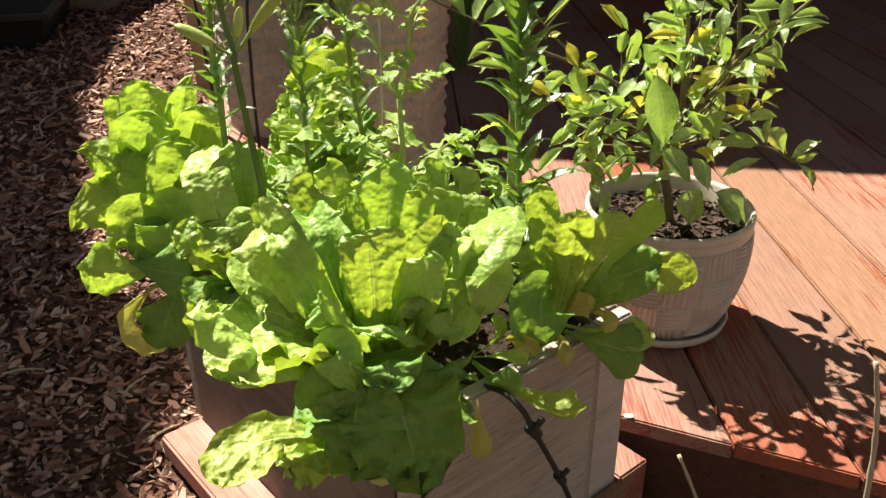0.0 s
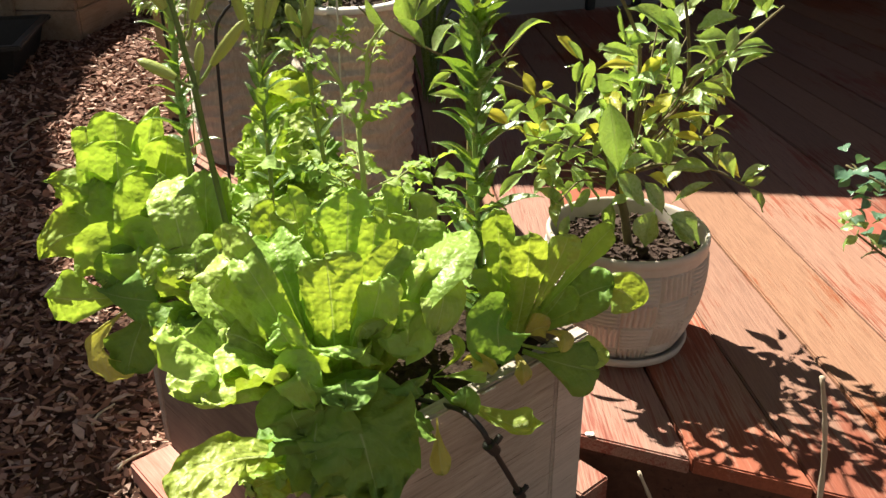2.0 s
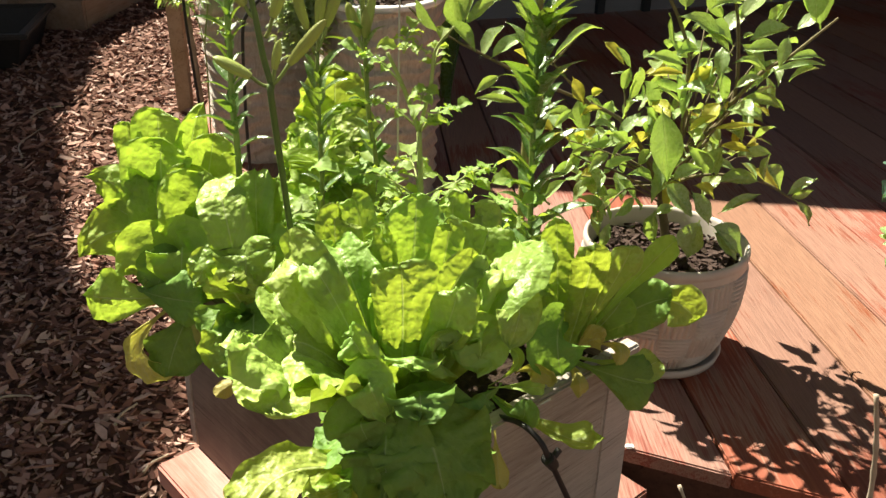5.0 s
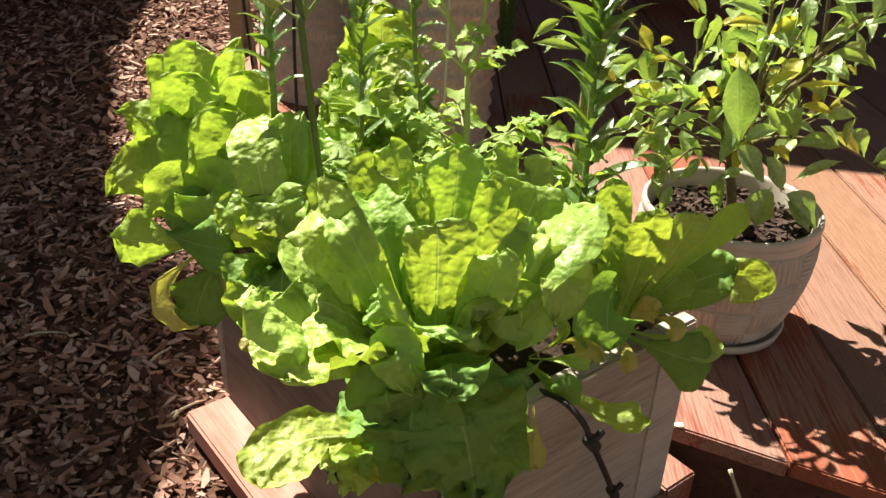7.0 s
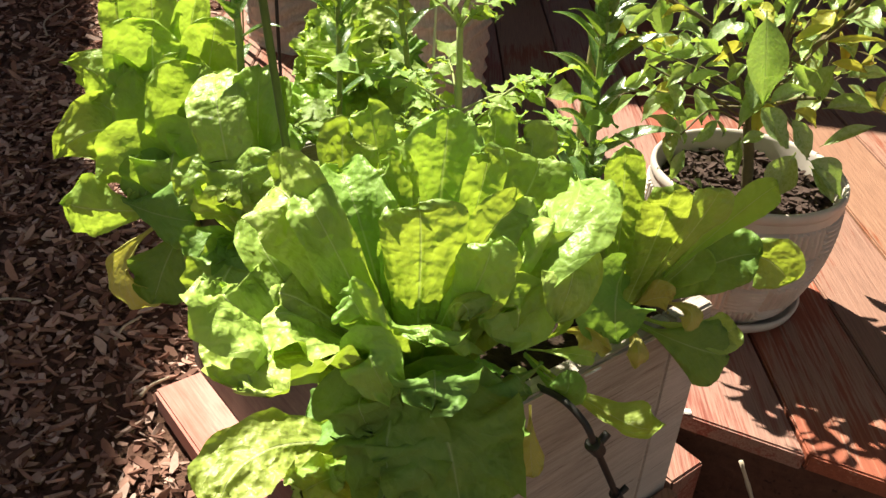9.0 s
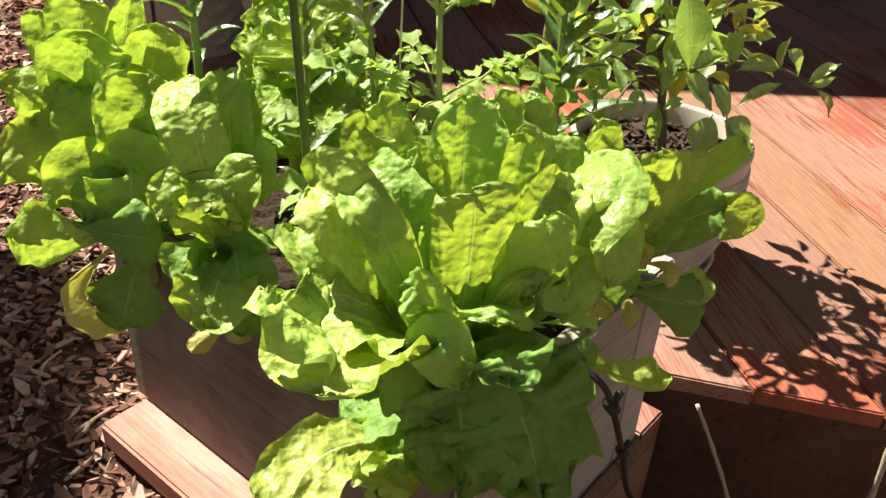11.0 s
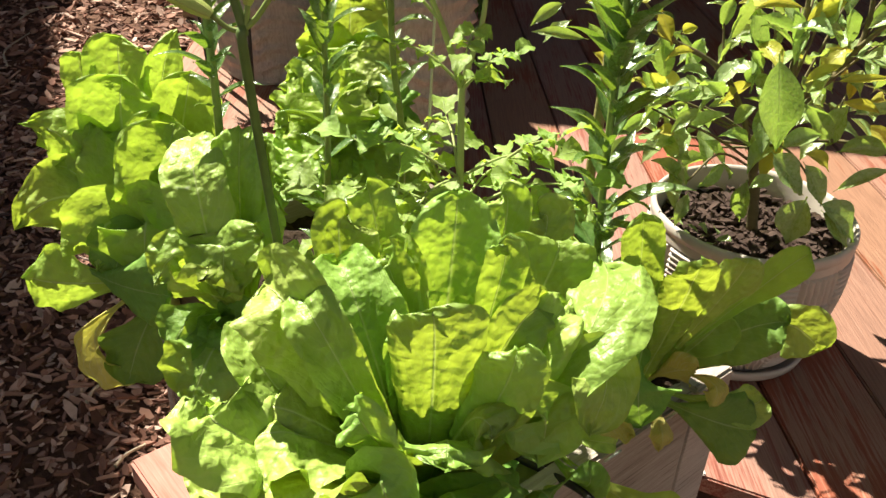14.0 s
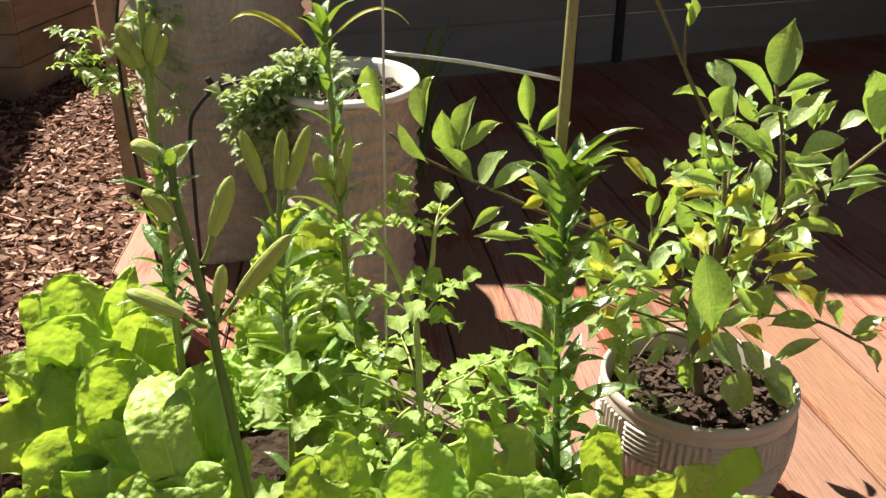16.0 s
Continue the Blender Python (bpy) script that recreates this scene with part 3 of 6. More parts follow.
def build_canopy():
    """Foliage high above the mulch bed; it is never in view, and lets flecks of sun through."""
    rnd = random.Random(17)
    edge = [(-0.55, -0.5), (-0.56, 1.28), (-0.86, 1.9), (-1.23, 2.85), (-1.43, 3.78), (-1.54, 4.23), (-1.73, 5.1), (-1.85, 5.6)]

    def bound(y):
        for (x0, y0), (x1, y1) in zip(edge, edge[1:]):
            if y0 <= y < y1:
                return x0 + (x1 - x0) * (y - y0) / (y1 - y0)
        return -1.85

    verts, faces = [], []
    for _ in range(21000):
        y = rnd.uniform(-0.4, 5.6)
        b = bound(y)
        x = b - rnd.random() ** 1.3 * 3.0
        if y < 1.5 and rnd.random() < 0.10:
            x = b + rnd.uniform(0.0, 0.14)
        z = rnd.uniform(1.1, 1.9) if (y > 1.7 and x < b - 0.2) else rnd.uniform(3.4, 4.4)
        if noise.noise((x * 2.3, y * 2.3, 1.0)) > (0.60 if y > 1.6 else 0.64):
            continue
        off = Vector((SUN_DIR.x, SUN_DIR.y, 0)) * ((z - GROUND) / SUN_DIR.z)
        r = rnd.uniform(0.05, 0.13)
        m = Matrix.Translation((x - r * 0.9 + off.x, y + off.y, z)) @ Euler((rnd.gauss(0, 0.4), rnd.gauss(0, 0.4), rnd.uniform(0, 6.3))).to_matrix().to_4x4()
        k = len(verts)
        for px, py in ((-1, 0), (-0.4, 0.55), (0.4, 0.5), (1, 0), (0.4, -0.5), (-0.4, -0.55)):
            verts.append(m @ Vector((px * r, py * r, 0.1 * r * px * px)))
        faces.append(tuple(range(k, k + 6)))
    ob = link_mesh("tree_canopy", verts, faces, LILY, smooth=False)
    tagged(ob, "high leafy canopy shading the mulch bed", "foliage", kind="stuff")


def build_mulch():
    """Bark chips: many small flat pieces, joined."""
    rnd = random.Random(11)
    verts, faces = [], []

    def chip(x, y, z, size, wide=1.0):
        L, w, h = size * rnd.uniform(0.7, 1.6), size * rnd.uniform(0.16, 0.42) * wide, size * rnd.uniform(0.05, 0.14)
        m = Matrix.Translation((x, y, z)) @ Euler((rnd.gauss(0, 0.45), rnd.gauss(0, 0.35), rnd.uniform(0, 6.28))).to_matrix().to_4x4()
        k = len(verts)
        n = 6
        ring = [(L * 0.5 * math.cos(a) * rnd.uniform(0.55, 1.15), w * 0.5 * math.sin(a) * rnd.uniform(0.45, 1.3)) for a in [2 * math.pi * i / n + 0.3 for i in range(n)]]
        bend = rnd.uniform(-0.15, 0.15) * L
        for px, py in ring:
            verts.append(m @ Vector((px, py, h * 0.5 + bend * (px / L) ** 2)))
        for px, py in ring:
            verts.append(m @ Vector((px * 0.95, py * 0.92, -h * 0.5 + bend * (px / L) ** 2)))
        faces.append(tuple(range(k, k + n)))
        for i in range(n):
            j = (i + 1) % n
            faces.append((k + i, k + n + i, k + n + j, k + j))

    def free(x, y):
        if x > -0.68 - 0.053 * (y - 2.1) and y > deck_front(min(x, 0.2)) + 0.02:
            return False
        if x > 0.25 and y > deck_front(x) + 0.02:
            return False
        rel = Vector((x + 0.436, y - 1.071, 0))
        return not (-0.005 < rel.dot(U) < 1.0 and -0.006 < rel.dot(V) < 0.6)

    count = 0
    while count < 40000:
        far = rnd.random() < 0.36
        if far:
            x, y = rnd.uniform(-2.9, -0.5), rnd.uniform(1.9, 5.6)
            size = rnd.uniform(0.016, 0.045)
        else:
            x, y = rnd.uniform(-1.35, 0.9), rnd.uniform(0.35, 2.2)
            size = 0.009 + 0.030 * rnd.random() ** 1.5
        if not free(x, y):
            continue
        chip(x, y, ground_z(x, y) + rnd.uniform(-0.012, 0.012) + (0.012 if rnd.random() < 0.1 else 0), size, 1.6 if far else 1.4)
        count += 1
    link_mesh("mulch", verts, faces, MULCH, smooth=False)
    tagged(bpy.data.objects["mulch"], "reddish brown shredded bark mulch lying on the soil", "mulch", kind="stuff")


# ---- planter with lettuces ----
BL, BR = Vector((-0.395, 1.124, 0)), Vector((0.243, 0.925, 0))
FA = (BR - BL).dot(U)
FB = (BR - BL).dot(V)
BOX_TOP = 0.222


def build_planter():
    base = (BL + BR) * 0.5
    box = thing("planter_box", (base.x, base.y, STEP + 0.002), "weathered grey wooden planter box full of lettuces", "planter box")
    h = BOX_TOP - STEP
    turn = math.atan2(U.y, U.x)
    m = Matrix.Rotation(turn, 4, "Z")
    th = 0.022

    def panel(name, lx, ly, cx, cy, lz=h, cz=None, wood_mat=GREY_WOOD):
        bm = box_bm((lx, ly, lz), (cx, cy, lz / 2 if cz is None else cz), 0.003)
        ob = part(name, bm, wood_mat, box)
        ob.rotation_euler = (0, 0, turn)
        return ob

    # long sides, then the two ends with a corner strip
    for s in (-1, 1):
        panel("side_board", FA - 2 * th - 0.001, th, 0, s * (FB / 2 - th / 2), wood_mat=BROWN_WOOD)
    for s in (-1, 1):
        panel("end_board", th, FB - 0.061, s * (FA / 2 - th / 2), -0.0305)
        panel("corner_strip", th, 0.059, s * (FA / 2 - th / 2), FB / 2 - 0.0295)
    panel("floor_board", FA - 2 * th - 0.002, FB - 2 * th - 0.002, 0, 0, 0.02, 0.012)
    return box


def soil_patch(name, sx, sy, at, turn=0.0, label="", round_form=False, seed=3):
    rnd = random.Random(seed)
    bm = bmesh.new()
    if round_form:
        bmesh.ops.create_circle(bm, cap_ends=True, cap_tris=True, segments=40, radius=1)
        bmesh.ops.subdivide_edges(bm, edges=bm.edges[:], cuts=4, use_grid_fill=True)
    else:
        bmesh.ops.create_grid(bm, x_segments=50, y_segments=50, size=1)
    for v in bm.verts:
        v.co.x *= sx
        v.co.y *= sy
        v.co.z = 0.010 * noise.noise((v.co.x * 40, v.co.y * 40, seed)) + 0.006 * noise.noise((v.co.x * 110, v.co.y * 110, seed))
    ob = part(name, bm, SOIL, smooth=False)
    ob.location = at
    ob.rotation_euler = (0, 0, turn)
    tagged(ob, label, "soil", kind="stuff")
    return ob


def outward(base, tip):
    """The way a leaf's upper face looks, for a leaf that grows outwards from a crown."""
    d = (tip - base).normalized()
    o = Vector((d.x, d.y, 0))
    o = o.normalized() if o.length > 1e-3 else Vector((0, -1, 0))
    e = math.asin(max(-1.0, min(1.0, d.z)))
    return -o * math.sin(e) + Vector((0, 0, 1)) * math.cos(e)


VIEW = Vector((-0.05, 0.15, 0.80))            # the open side that the leaves turn to
TONES = ((LETTUCE, ""), (LETTUCE_OLD, "yellowed leaf"), (LETTUCE_DULL, "dull dark green leaf"), (LETTUCE_PALE, "pale blistered leaf"), (LETTUCE_BRIGHT, "bright yellow-green leaf"))


class Head:
    """A lettuce: a short stem and leaves that spring from it."""

    def __init__(self, name, crown, label, group="lettuces in the planter", spread=0.010, top=0.225):
        self.crown = Vector(crown)
        self.ob = thing(name, crown, label, "lettuce", group)
        self.n = 0
        self.spread = spread
        tube("stem", [(0, 0, -0.04), (0, 0, 0.0), (0, 0, top - crown[2] - 0.022)], 0.016, 0.009, STEM_PALE, self.ob, "pale green stem")
        self.crown.z = top

    def __call__(self, tip, half, rise=0.1, cup=0.2, ruffle=0.08, waves=4.0, tone=0, droop=0.0, via=None, shape="lettuce", blister=None, twist=0.0, face=0.55, nu=26, nv=38):
        """tip: where the blade ends; half: its half width; via: a place on the midrib; face: how far it is turned to the light side."""
        self.n += 1
        if blister is None:
            blister = 0.0012 if shape == "spoon" else (0.0058 if tone == 3 else 0.0044)
        tip = Vector(tip)
        o = tip - self.crown
        o.z = 0
        base = self.crown + (o.normalized() * self.spread if o.length > 0 else o)
        base.z += 0.003 * (self.n % 7)
        up = outward(base, tip)
        mid = (base + tip) * 0.5 if via is None else Vector(via)
        if via is not None:
            d = tip - mid
            up = outward(mid, tip)
        up = (up * (1 - face) + (VIEW - tip).normalized() * face).normalized()
        mat, label = TONES[tone]
        leaf(self.ob, mat, base, tip, half, up, "leaf", label, via=via, rise=rise, cup=cup, ruffle=ruffle, waves=waves, blister=blister, shape=shape,
             seed=self.n * 13 + len(self.ob.name), droop=droop, twist=twist, nu=nu, nv=nv)

    def blade(self, tip, via, side, half, cup=0.2, ruffle=0.08, waves=4.0, tone=0, shape="lettuce", blister=None, k=0.6, foot=None, fold=0.22, roll=0.22):
        """A leaf whose midrib runs from the crown by way of via to the tip; side: the way across it, at its widest."""
        self.n += 1
        tip, via, side = Vector(tip), Vector(via), Vector(side)
        if blister is None:
            blister = 0.0012 if shape == "spoon" else 0.0026
        if foot is None:
            o = via - self.crown
            o.z = 0
            foot = self.crown + (o.normalized() * self.spread if o.length > 1e-4 else o)
            foot.z += 0.002 * (self.n % 7)
        up = side.cross((tip - via).normalized())
        mat, label = TONES[tone]
        leaf(self.ob, mat, foot, tip, half, up, "leaf", label, via=via, cup=cup, ruffle=ruffle * (1.0 if shape == "spoon" else 1.3), waves=waves, blister=blister, shape=shape,
             seed=self.n * 17 + len(self.ob.name), nu=28, nv=40, k=k, ragged=0.17 if shape == "lettuce" else 0.07, fold=fold, roll=roll)

    def skirt(self, count, reach, z0, z1, half, start=0.0, arc=6.283, seed=1, **kw):
        """A ring of outer leaves that spread low round the head."""
        rnd = random.Random(seed)
        for i in range(count):
            an = start + arc * (i + rnd.uniform(-0.3, 0.3)) / count
            r = reach * rnd.uniform(0.8, 1.15)
            p = self.crown + Vector((math.cos(an) * r, math.sin(an) * r, 0))
            p.z = rnd.uniform(z0, z1)
            self(p, half * rnd.uniform(0.8, 1.2), **kw)


build_ground()
build_deck()
build_step()
build_house()
build_canopy()
build_planter()
mid = (BL + BR) * 0.5
soil_patch("planter_soil", FA / 2 - 0.023, FB / 2 - 0.023, (mid.x, mid.y, BOX_TOP - 0.035), math.atan2(U.y, U.x), "dark damp potting soil in the planter")

a = Head("lettuce", (-0.055, 0.715, 0.19), "large bright green lettuce with broad ruffled leaves", top=0.262)
a.blade((-0.040, 0.780, 0.482), (-0.041, 0.766, 0.444), (0.988, 0.069, 0.137), 0.036, cup=.30, ruffle=.07, shape='point')
a.blade((-0.008, 0.810, 0.466), (-0.005, 0.800, 0.435), (0.993, 0.000, -0.121), 0.019, cup=.2, tone=3)
a.blade((-0.010, 0.720, 0.477), (-0.013, 0.715, 0.449), (1.000, 0.000, 0.004), 0.015, cup=.25, ruffle=.06)
a.blade((0.029, 0.775, 0.448), (0.023, 0.755, 0.430), (0.948, 0.318, 0.014), 0.031, cup=-.15, ruffle=.08)
a.blade((0.022, 0.820, 0.442), (0.024, 0.808, 0.422), (0.971, 0.235, -0.048), 0.021, cup=.1, tone=3, ruffle=.14)
a.blade((0.060, 0.770, 0.439), (0.039, 0.690, 0.431), (0.676, -0.687, 0.268), 0.029, cup=-.12, fold=-.25, ruffle=.12, tone=0, blister=.0035, k=.55)
a.blade((0.043, 0.652, 0.389), (0.047, 0.677, 0.420), (0.960, 0.239, 0.143), 0.021, cup=-.15, ruffle=.08, tone=3, blister=.0035, k=.6)
a.blade((-0.054, 0.675, 0.460), (-0.051, 0.675, 0.424), (0.989, -0.140, 0.051), 0.029, cup=-.30, ruffle=.05, blister=.003)
a.blade((0.017, 0.705, 0.445), (-0.008, 0.685, 0.428), (0.672, -0.267, -0.690), 0.019, cup=.2, ruffle=.10)
a.blade((-0.004, 0.665, 0.442), (-0.010, 0.660, 0.412), (0.905, -0.240, 0.352), 0.021, cup=-.2, ruffle=.08)
a.blade((-0.014, 0.640, 0.396), (-0.023, 0.652, 0.398), (0.827, 0.113, 0.550), 0.031, cup=.45, ruffle=.12, k=.7)
a.blade((-0.042, 0.628, 0.380), (-0.041, 0.645, 0.384), (0.999, 0.000, -0.039), 0.028, cup=-.1, ruffle=.16, waves=5, k=.7)
a.blade((-0.115, 0.785, 0.456), (-0.116, 0.768, 0.429), (0.906, 0.400, -0.139), 0.025, cup=.2, tone=3, ruffle=.06)
a.blade((-0.103, 0.800, 0.471), (-0.094, 0.789, 0.440), (0.971, 0.150, 0.188), 0.017, cup=.2, ruffle=.10)
a.blade((-0.081, 0.755, 0.446), (-0.075, 0.741, 0.424), (0.990, -0.112, 0.085), 0.022, cup=.25, ruffle=.10)
a.blade((-0.161, 0.725, 0.435), (-0.123, 0.690, 0.417), (0.915, 0.000, 0.403), 0.032, cup=.22, ruffle=.09, tone=3, blister=.0035, k=.5)
a.blade((-0.119, 0.755, 0.440), (-0.097, 0.715, 0.417), (0.999, 0.000, -0.054), 0.027, cup=.25, ruffle=.08)
a.blade((-0.146, 0.750, 0.429), (-0.113, 0.718, 0.404), (0.960, 0.000, -0.279), 0.020, cup=.3, ruffle=.06)
a.blade((-0.174, 0.720, 0.377), (-0.138, 0.700, 0.385), (0.443, -0.891, -0.101), 0.034, cup=.25, ruffle=.10)
a.blade((-0.164, 0.685, 0.368), (-0.134, 0.670, 0.378), (0.508, -0.859, -0.067), 0.035, cup=.1, ruffle=.18, waves=6, tone=3)
a.blade((-0.165, 0.655, 0.359), (-0.134, 0.656, 0.375), (0.402, -0.916, 0.010), 0.035, cup=0, ruffle=.18, waves=6, tone=3)
a.blade((-0.158, 0.600, 0.352), (-0.134, 0.643, 0.352), (0.549, -0.815, 0.185), 0.049, cup=-.18, fold=.1, ruffle=.10, waves=5, tone=3, blister=.0035, k=.55)
a.blade((-0.098, 0.655, 0.398), (-0.086, 0.646, 0.386), (0.972, -0.139, 0.190), 0.018, cup=.1, ruffle=.18, waves=5)
a.blade((-0.065, 0.625, 0.334), (-0.080, 0.637, 0.364), (0.978, 0.000, 0.207), 0.021, cup=-.2, ruffle=.08, k=.5)
a.blade((-0.186, 0.600, 0.240), (-0.151, 0.652, 0.252), (0.849, -0.518, -0.105), 0.032, cup=-.2, ruffle=.07, tone=3, blister=.0035, k=.5, foot=(-0.060, 0.700, 0.205))
a.blade((-0.128, 0.600, 0.257), (-0.110, 0.626, 0.249), (0.875, -0.116, -0.469), 0.022, cup=.1, ruffle=.25, waves=6, tone=0, k=.6, foot=(-0.060, 0.690, 0.210))
a.blade((-0.097, 0.620, 0.250), (-0.107, 0.640, 0.247), (0.940, -0.000, 0.340), 0.013, cup=.1, ruffle=.1, k=.6, foot=(-0.060, 0.690, 0.210))
a.blade((-0.009, 0.585, 0.259), (-0.029, 0.619, 0.323), (0.997, 0.049, 0.052), 0.051, cup=-.12, ruffle=.19, waves=7, tone=2, k=.5, blister=.004, foot=(-0.045, 0.700, 0.250))
a.blade((-0.062, 0.600, 0.265), (-0.064, 0.621, 0.316), (0.914, -0.181, 0.363), 0.042, cup=-.1, ruffle=.20, waves=7, tone=2, k=.5, blister=.004, foot=(-0.055, 0.700, 0.250))
a.blade((-0.034, 0.605, 0.348), (-0.037, 0.633, 0.354), (0.996, 0.000, 0.094), 0.031, cup=-.15, ruffle=.14, waves=5, tone=2, k=.5, foot=(-0.045, 0.700, 0.260))
a.blade((-0.077, 0.625, 0.304), (-0.085, 0.635, 0.325), (0.987, -0.162, -0.014), 0.031, cup=-.15, ruffle=.10, tone=2, k=.5)
a.blade((0.016, 0.665, 0.355), (0.009, 0.670, 0.384), (0.980, 0.183, 0.084), 0.027, cup=-.2, ruffle=.08, tone=0, k=.5)
a.blade((0.028, 0.640, 0.332), (0.014, 0.656, 0.332), (0.995, 0.103, 0.004), 0.024, cup=-.15, ruffle=.08, tone=2, k=.5, foot=(0.000, 0.700, 0.230))
a.blade((-0.135, 0.705, 0.444), (-0.113, 0.676, 0.427), (0.948, 0.135, 0.287), 0.019, cup=.2, ruffle=.07)
a.blade((-0.088, 0.750, 0.443), (-0.076, 0.735, 0.419), (0.991, 0.000, 0.137), 0.019, cup=.25, ruffle=.14)
a.blade((0.030, 0.710, 0.443), (0.007, 0.689, 0.418), (0.892, -0.342, -0.296), 0.022, cup=.1, ruffle=.12, tone=3)
a.blade((-0.173, 0.720, 0.409), (-0.152, 0.689, 0.387), (0.952, -0.114, -0.283), 0.022, cup=.25, ruffle=.10)
a.blade((-0.186, 0.655, 0.396), (-0.162, 0.647, 0.380), (0.561, 0.823, -0.086), 0.036, cup=-.1, ruffle=.16, waves=6, tone=3)
a.blade((-0.071, 0.725, 0.413), (-0.067, 0.715, 0.389), (0.997, 0.000, -0.073), 0.014, cup=.3, ruffle=.08)
a.blade((-0.035, 0.710, 0.423), (-0.041, 0.710, 0.399), (0.997, 0.000, 0.082), 0.016, cup=.4, ruffle=.08)
a.blade((-0.072, 0.720, 0.414), (-0.066, 0.715, 0.390), (0.998, 0.000, -0.057), 0.018, cup=.4, ruffle=.08)
a.blade((-0.044, 0.685, 0.391), (-0.041, 0.690, 0.368), (0.996, 0.000, 0.087), 0.020, cup=-.4, ruffle=.10)
a.blade((-0.012, 0.720, 0.428), (-0.018, 0.709, 0.406), (0.979, -0.159, -0.125), 0.016, cup=.35, ruffle=.08)
a.blade((-0.099, 0.735, 0.413), (-0.084, 0.719, 0.390), (0.983, -0.144, -0.113), 0.017, cup=.3, ruffle=.08)
a.skirt(8, 0.085, 0.215, 0.245, 0.040, seed=2, rise=0.25, cup=0.0, face=0.0, tone=2)
b = Head("lettuce", (-0.345, 1.045, 0.19), "bright yellow-green lettuce at the planter corner", top=0.258)
b.blade((-0.377, 1.110, 0.462), (-0.378, 1.098, 0.419), (0.982, 0.173, 0.070), 0.034, cup=.2, ruffle=.08, tone=4)
b.blade((-0.319, 1.110, 0.471), (-0.337, 1.098, 0.419), (0.950, 0.252, -0.187), 0.023, cup=.2, ruffle=.08, shape='point', tone=4)
b.blade((-0.416, 1.100, 0.447), (-0.411, 1.090, 0.408), (0.971, 0.000, -0.240), 0.020, cup=.2, ruffle=.08, tone=4)
b.blade((-0.365, 1.070, 0.435), (-0.370, 1.060, 0.386), (0.998, 0.000, 0.061), 0.048, cup=.28, ruffle=.09, tone=4)
b.blade((-0.301, 1.080, 0.439), (-0.311, 1.070, 0.390), (0.940, 0.335, -0.064), 0.035, cup=.22, ruffle=.06, tone=4)
b.blade((-0.327, 1.050, 0.410), (-0.333, 1.033, 0.359), (0.978, 0.160, -0.133), 0.036, cup=.25, ruffle=.08, tone=4)
b.blade((-0.307, 1.035, 0.405), (-0.320, 1.010, 0.355), (0.954, 0.266, 0.138), 0.044, cup=.12, ruffle=.08, tone=4)
b.blade((-0.370, 1.050, 0.389), (-0.370, 1.027, 0.342), (1.000, 0.000, -0.004), 0.037, cup=.12, ruffle=.08, tone=4)
b.blade((-0.396, 1.050, 0.394), (-0.395, 1.031, 0.349), (0.986, -0.108, -0.127), 0.027, cup=-.1, ruffle=.10, tone=4)
b.blade((-0.459, 1.050, 0.391), (-0.412, 1.040, 0.373), (0.293, -0.319, -0.901), 0.036, cup=.15, ruffle=.12, waves=5, shape='point', tone=4)
b.blade((-0.460, 0.990, 0.306), (-0.419, 1.010, 0.332), (0.577, -0.294, -0.762), 0.040, cup=-.05, ruffle=.08, shape='point', tone=4)
b.blade((-0.425, 1.030, 0.357), (-0.396, 1.027, 0.337), (0.206, -0.175, -0.963), 0.034, cup=.15, ruffle=.12, tone=4)
b.blade((-0.379, 0.980, 0.279), (-0.369, 0.990, 0.317), (0.998, 0.000, -0.059), 0.041, cup=-.15, ruffle=.14, waves=5, k=.5, tone=4)
b.blade((-0.331, 0.965, 0.281), (-0.329, 0.980, 0.324), (0.999, 0.000, 0.051), 0.042, cup=-.25, ruffle=.06, k=.5, tone=4)
b.blade((-0.302, 0.980, 0.317), (-0.305, 1.000, 0.348), (1.000, 0.000, -0.004), 0.032, cup=-.2, ruffle=.08, k=.5, tone=4)
b.blade((-0.454, 0.975, 0.260), (-0.422, 0.971, 0.257), (0.058, -0.225, -0.973), 0.039, cup=.15, shape='spoon', k=.62, tone=4, foot=(-0.330, 0.985, 0.255))
b.blade((-0.300, 0.935, 0.272), (-0.347, 0.949, 0.270), (-0.016, -0.260, -0.966), 0.034, cup=-.25, shape='spoon', tone=2, k=.5, foot=(-0.400, 0.985, 0.265))
b.blade((-0.346, 0.940, 0.165), (-0.391, 0.954, 0.189), (0.463, -0.100, -0.881), 0.025, cup=.4, shape='spoon', tone=1, k=.6, ruffle=.12, foot=(-0.350, 0.985, 0.240))
b.blade((-0.351, 0.925, 0.172), (-0.339, 0.940, 0.212), (0.976, -0.151, 0.155), 0.039, cup=-.1, shape='spoon', tone=2, k=.55, foot=(-0.325, 0.975, 0.240))
b.blade((-0.366, 0.970, 0.266), (-0.351, 0.980, 0.298), (0.997, 0.000, -0.074), 0.033, cup=-.1, ruffle=.1, k=.5, tone=2)
b.skirt(6, 0.065, 0.22, 0.25, 0.034, seed=4, rise=0.25, cup=0.0, face=0.0, tone=2)
c = Head("lettuce", (-0.235, 0.930, 0.19), "upright lettuce with blistered pale leaves", top=0.258)
c.blade((-0.280, 0.985, 0.416), (-0.260, 0.925, 0.394), (0.983, -0.170, 0.069), 0.029, cup=-.12, ruffle=.04, tone=3, blister=.0025)
c.blade((-0.233, 0.985, 0.426), (-0.228, 0.945, 0.391), (0.998, 0.000, 0.070), 0.024, cup=.25, ruffle=.06)
c.blade((-0.206, 0.970, 0.423), (-0.212, 0.955, 0.381), (1.000, 0.000, -0.004), 0.014, cup=.4, ruffle=.06)
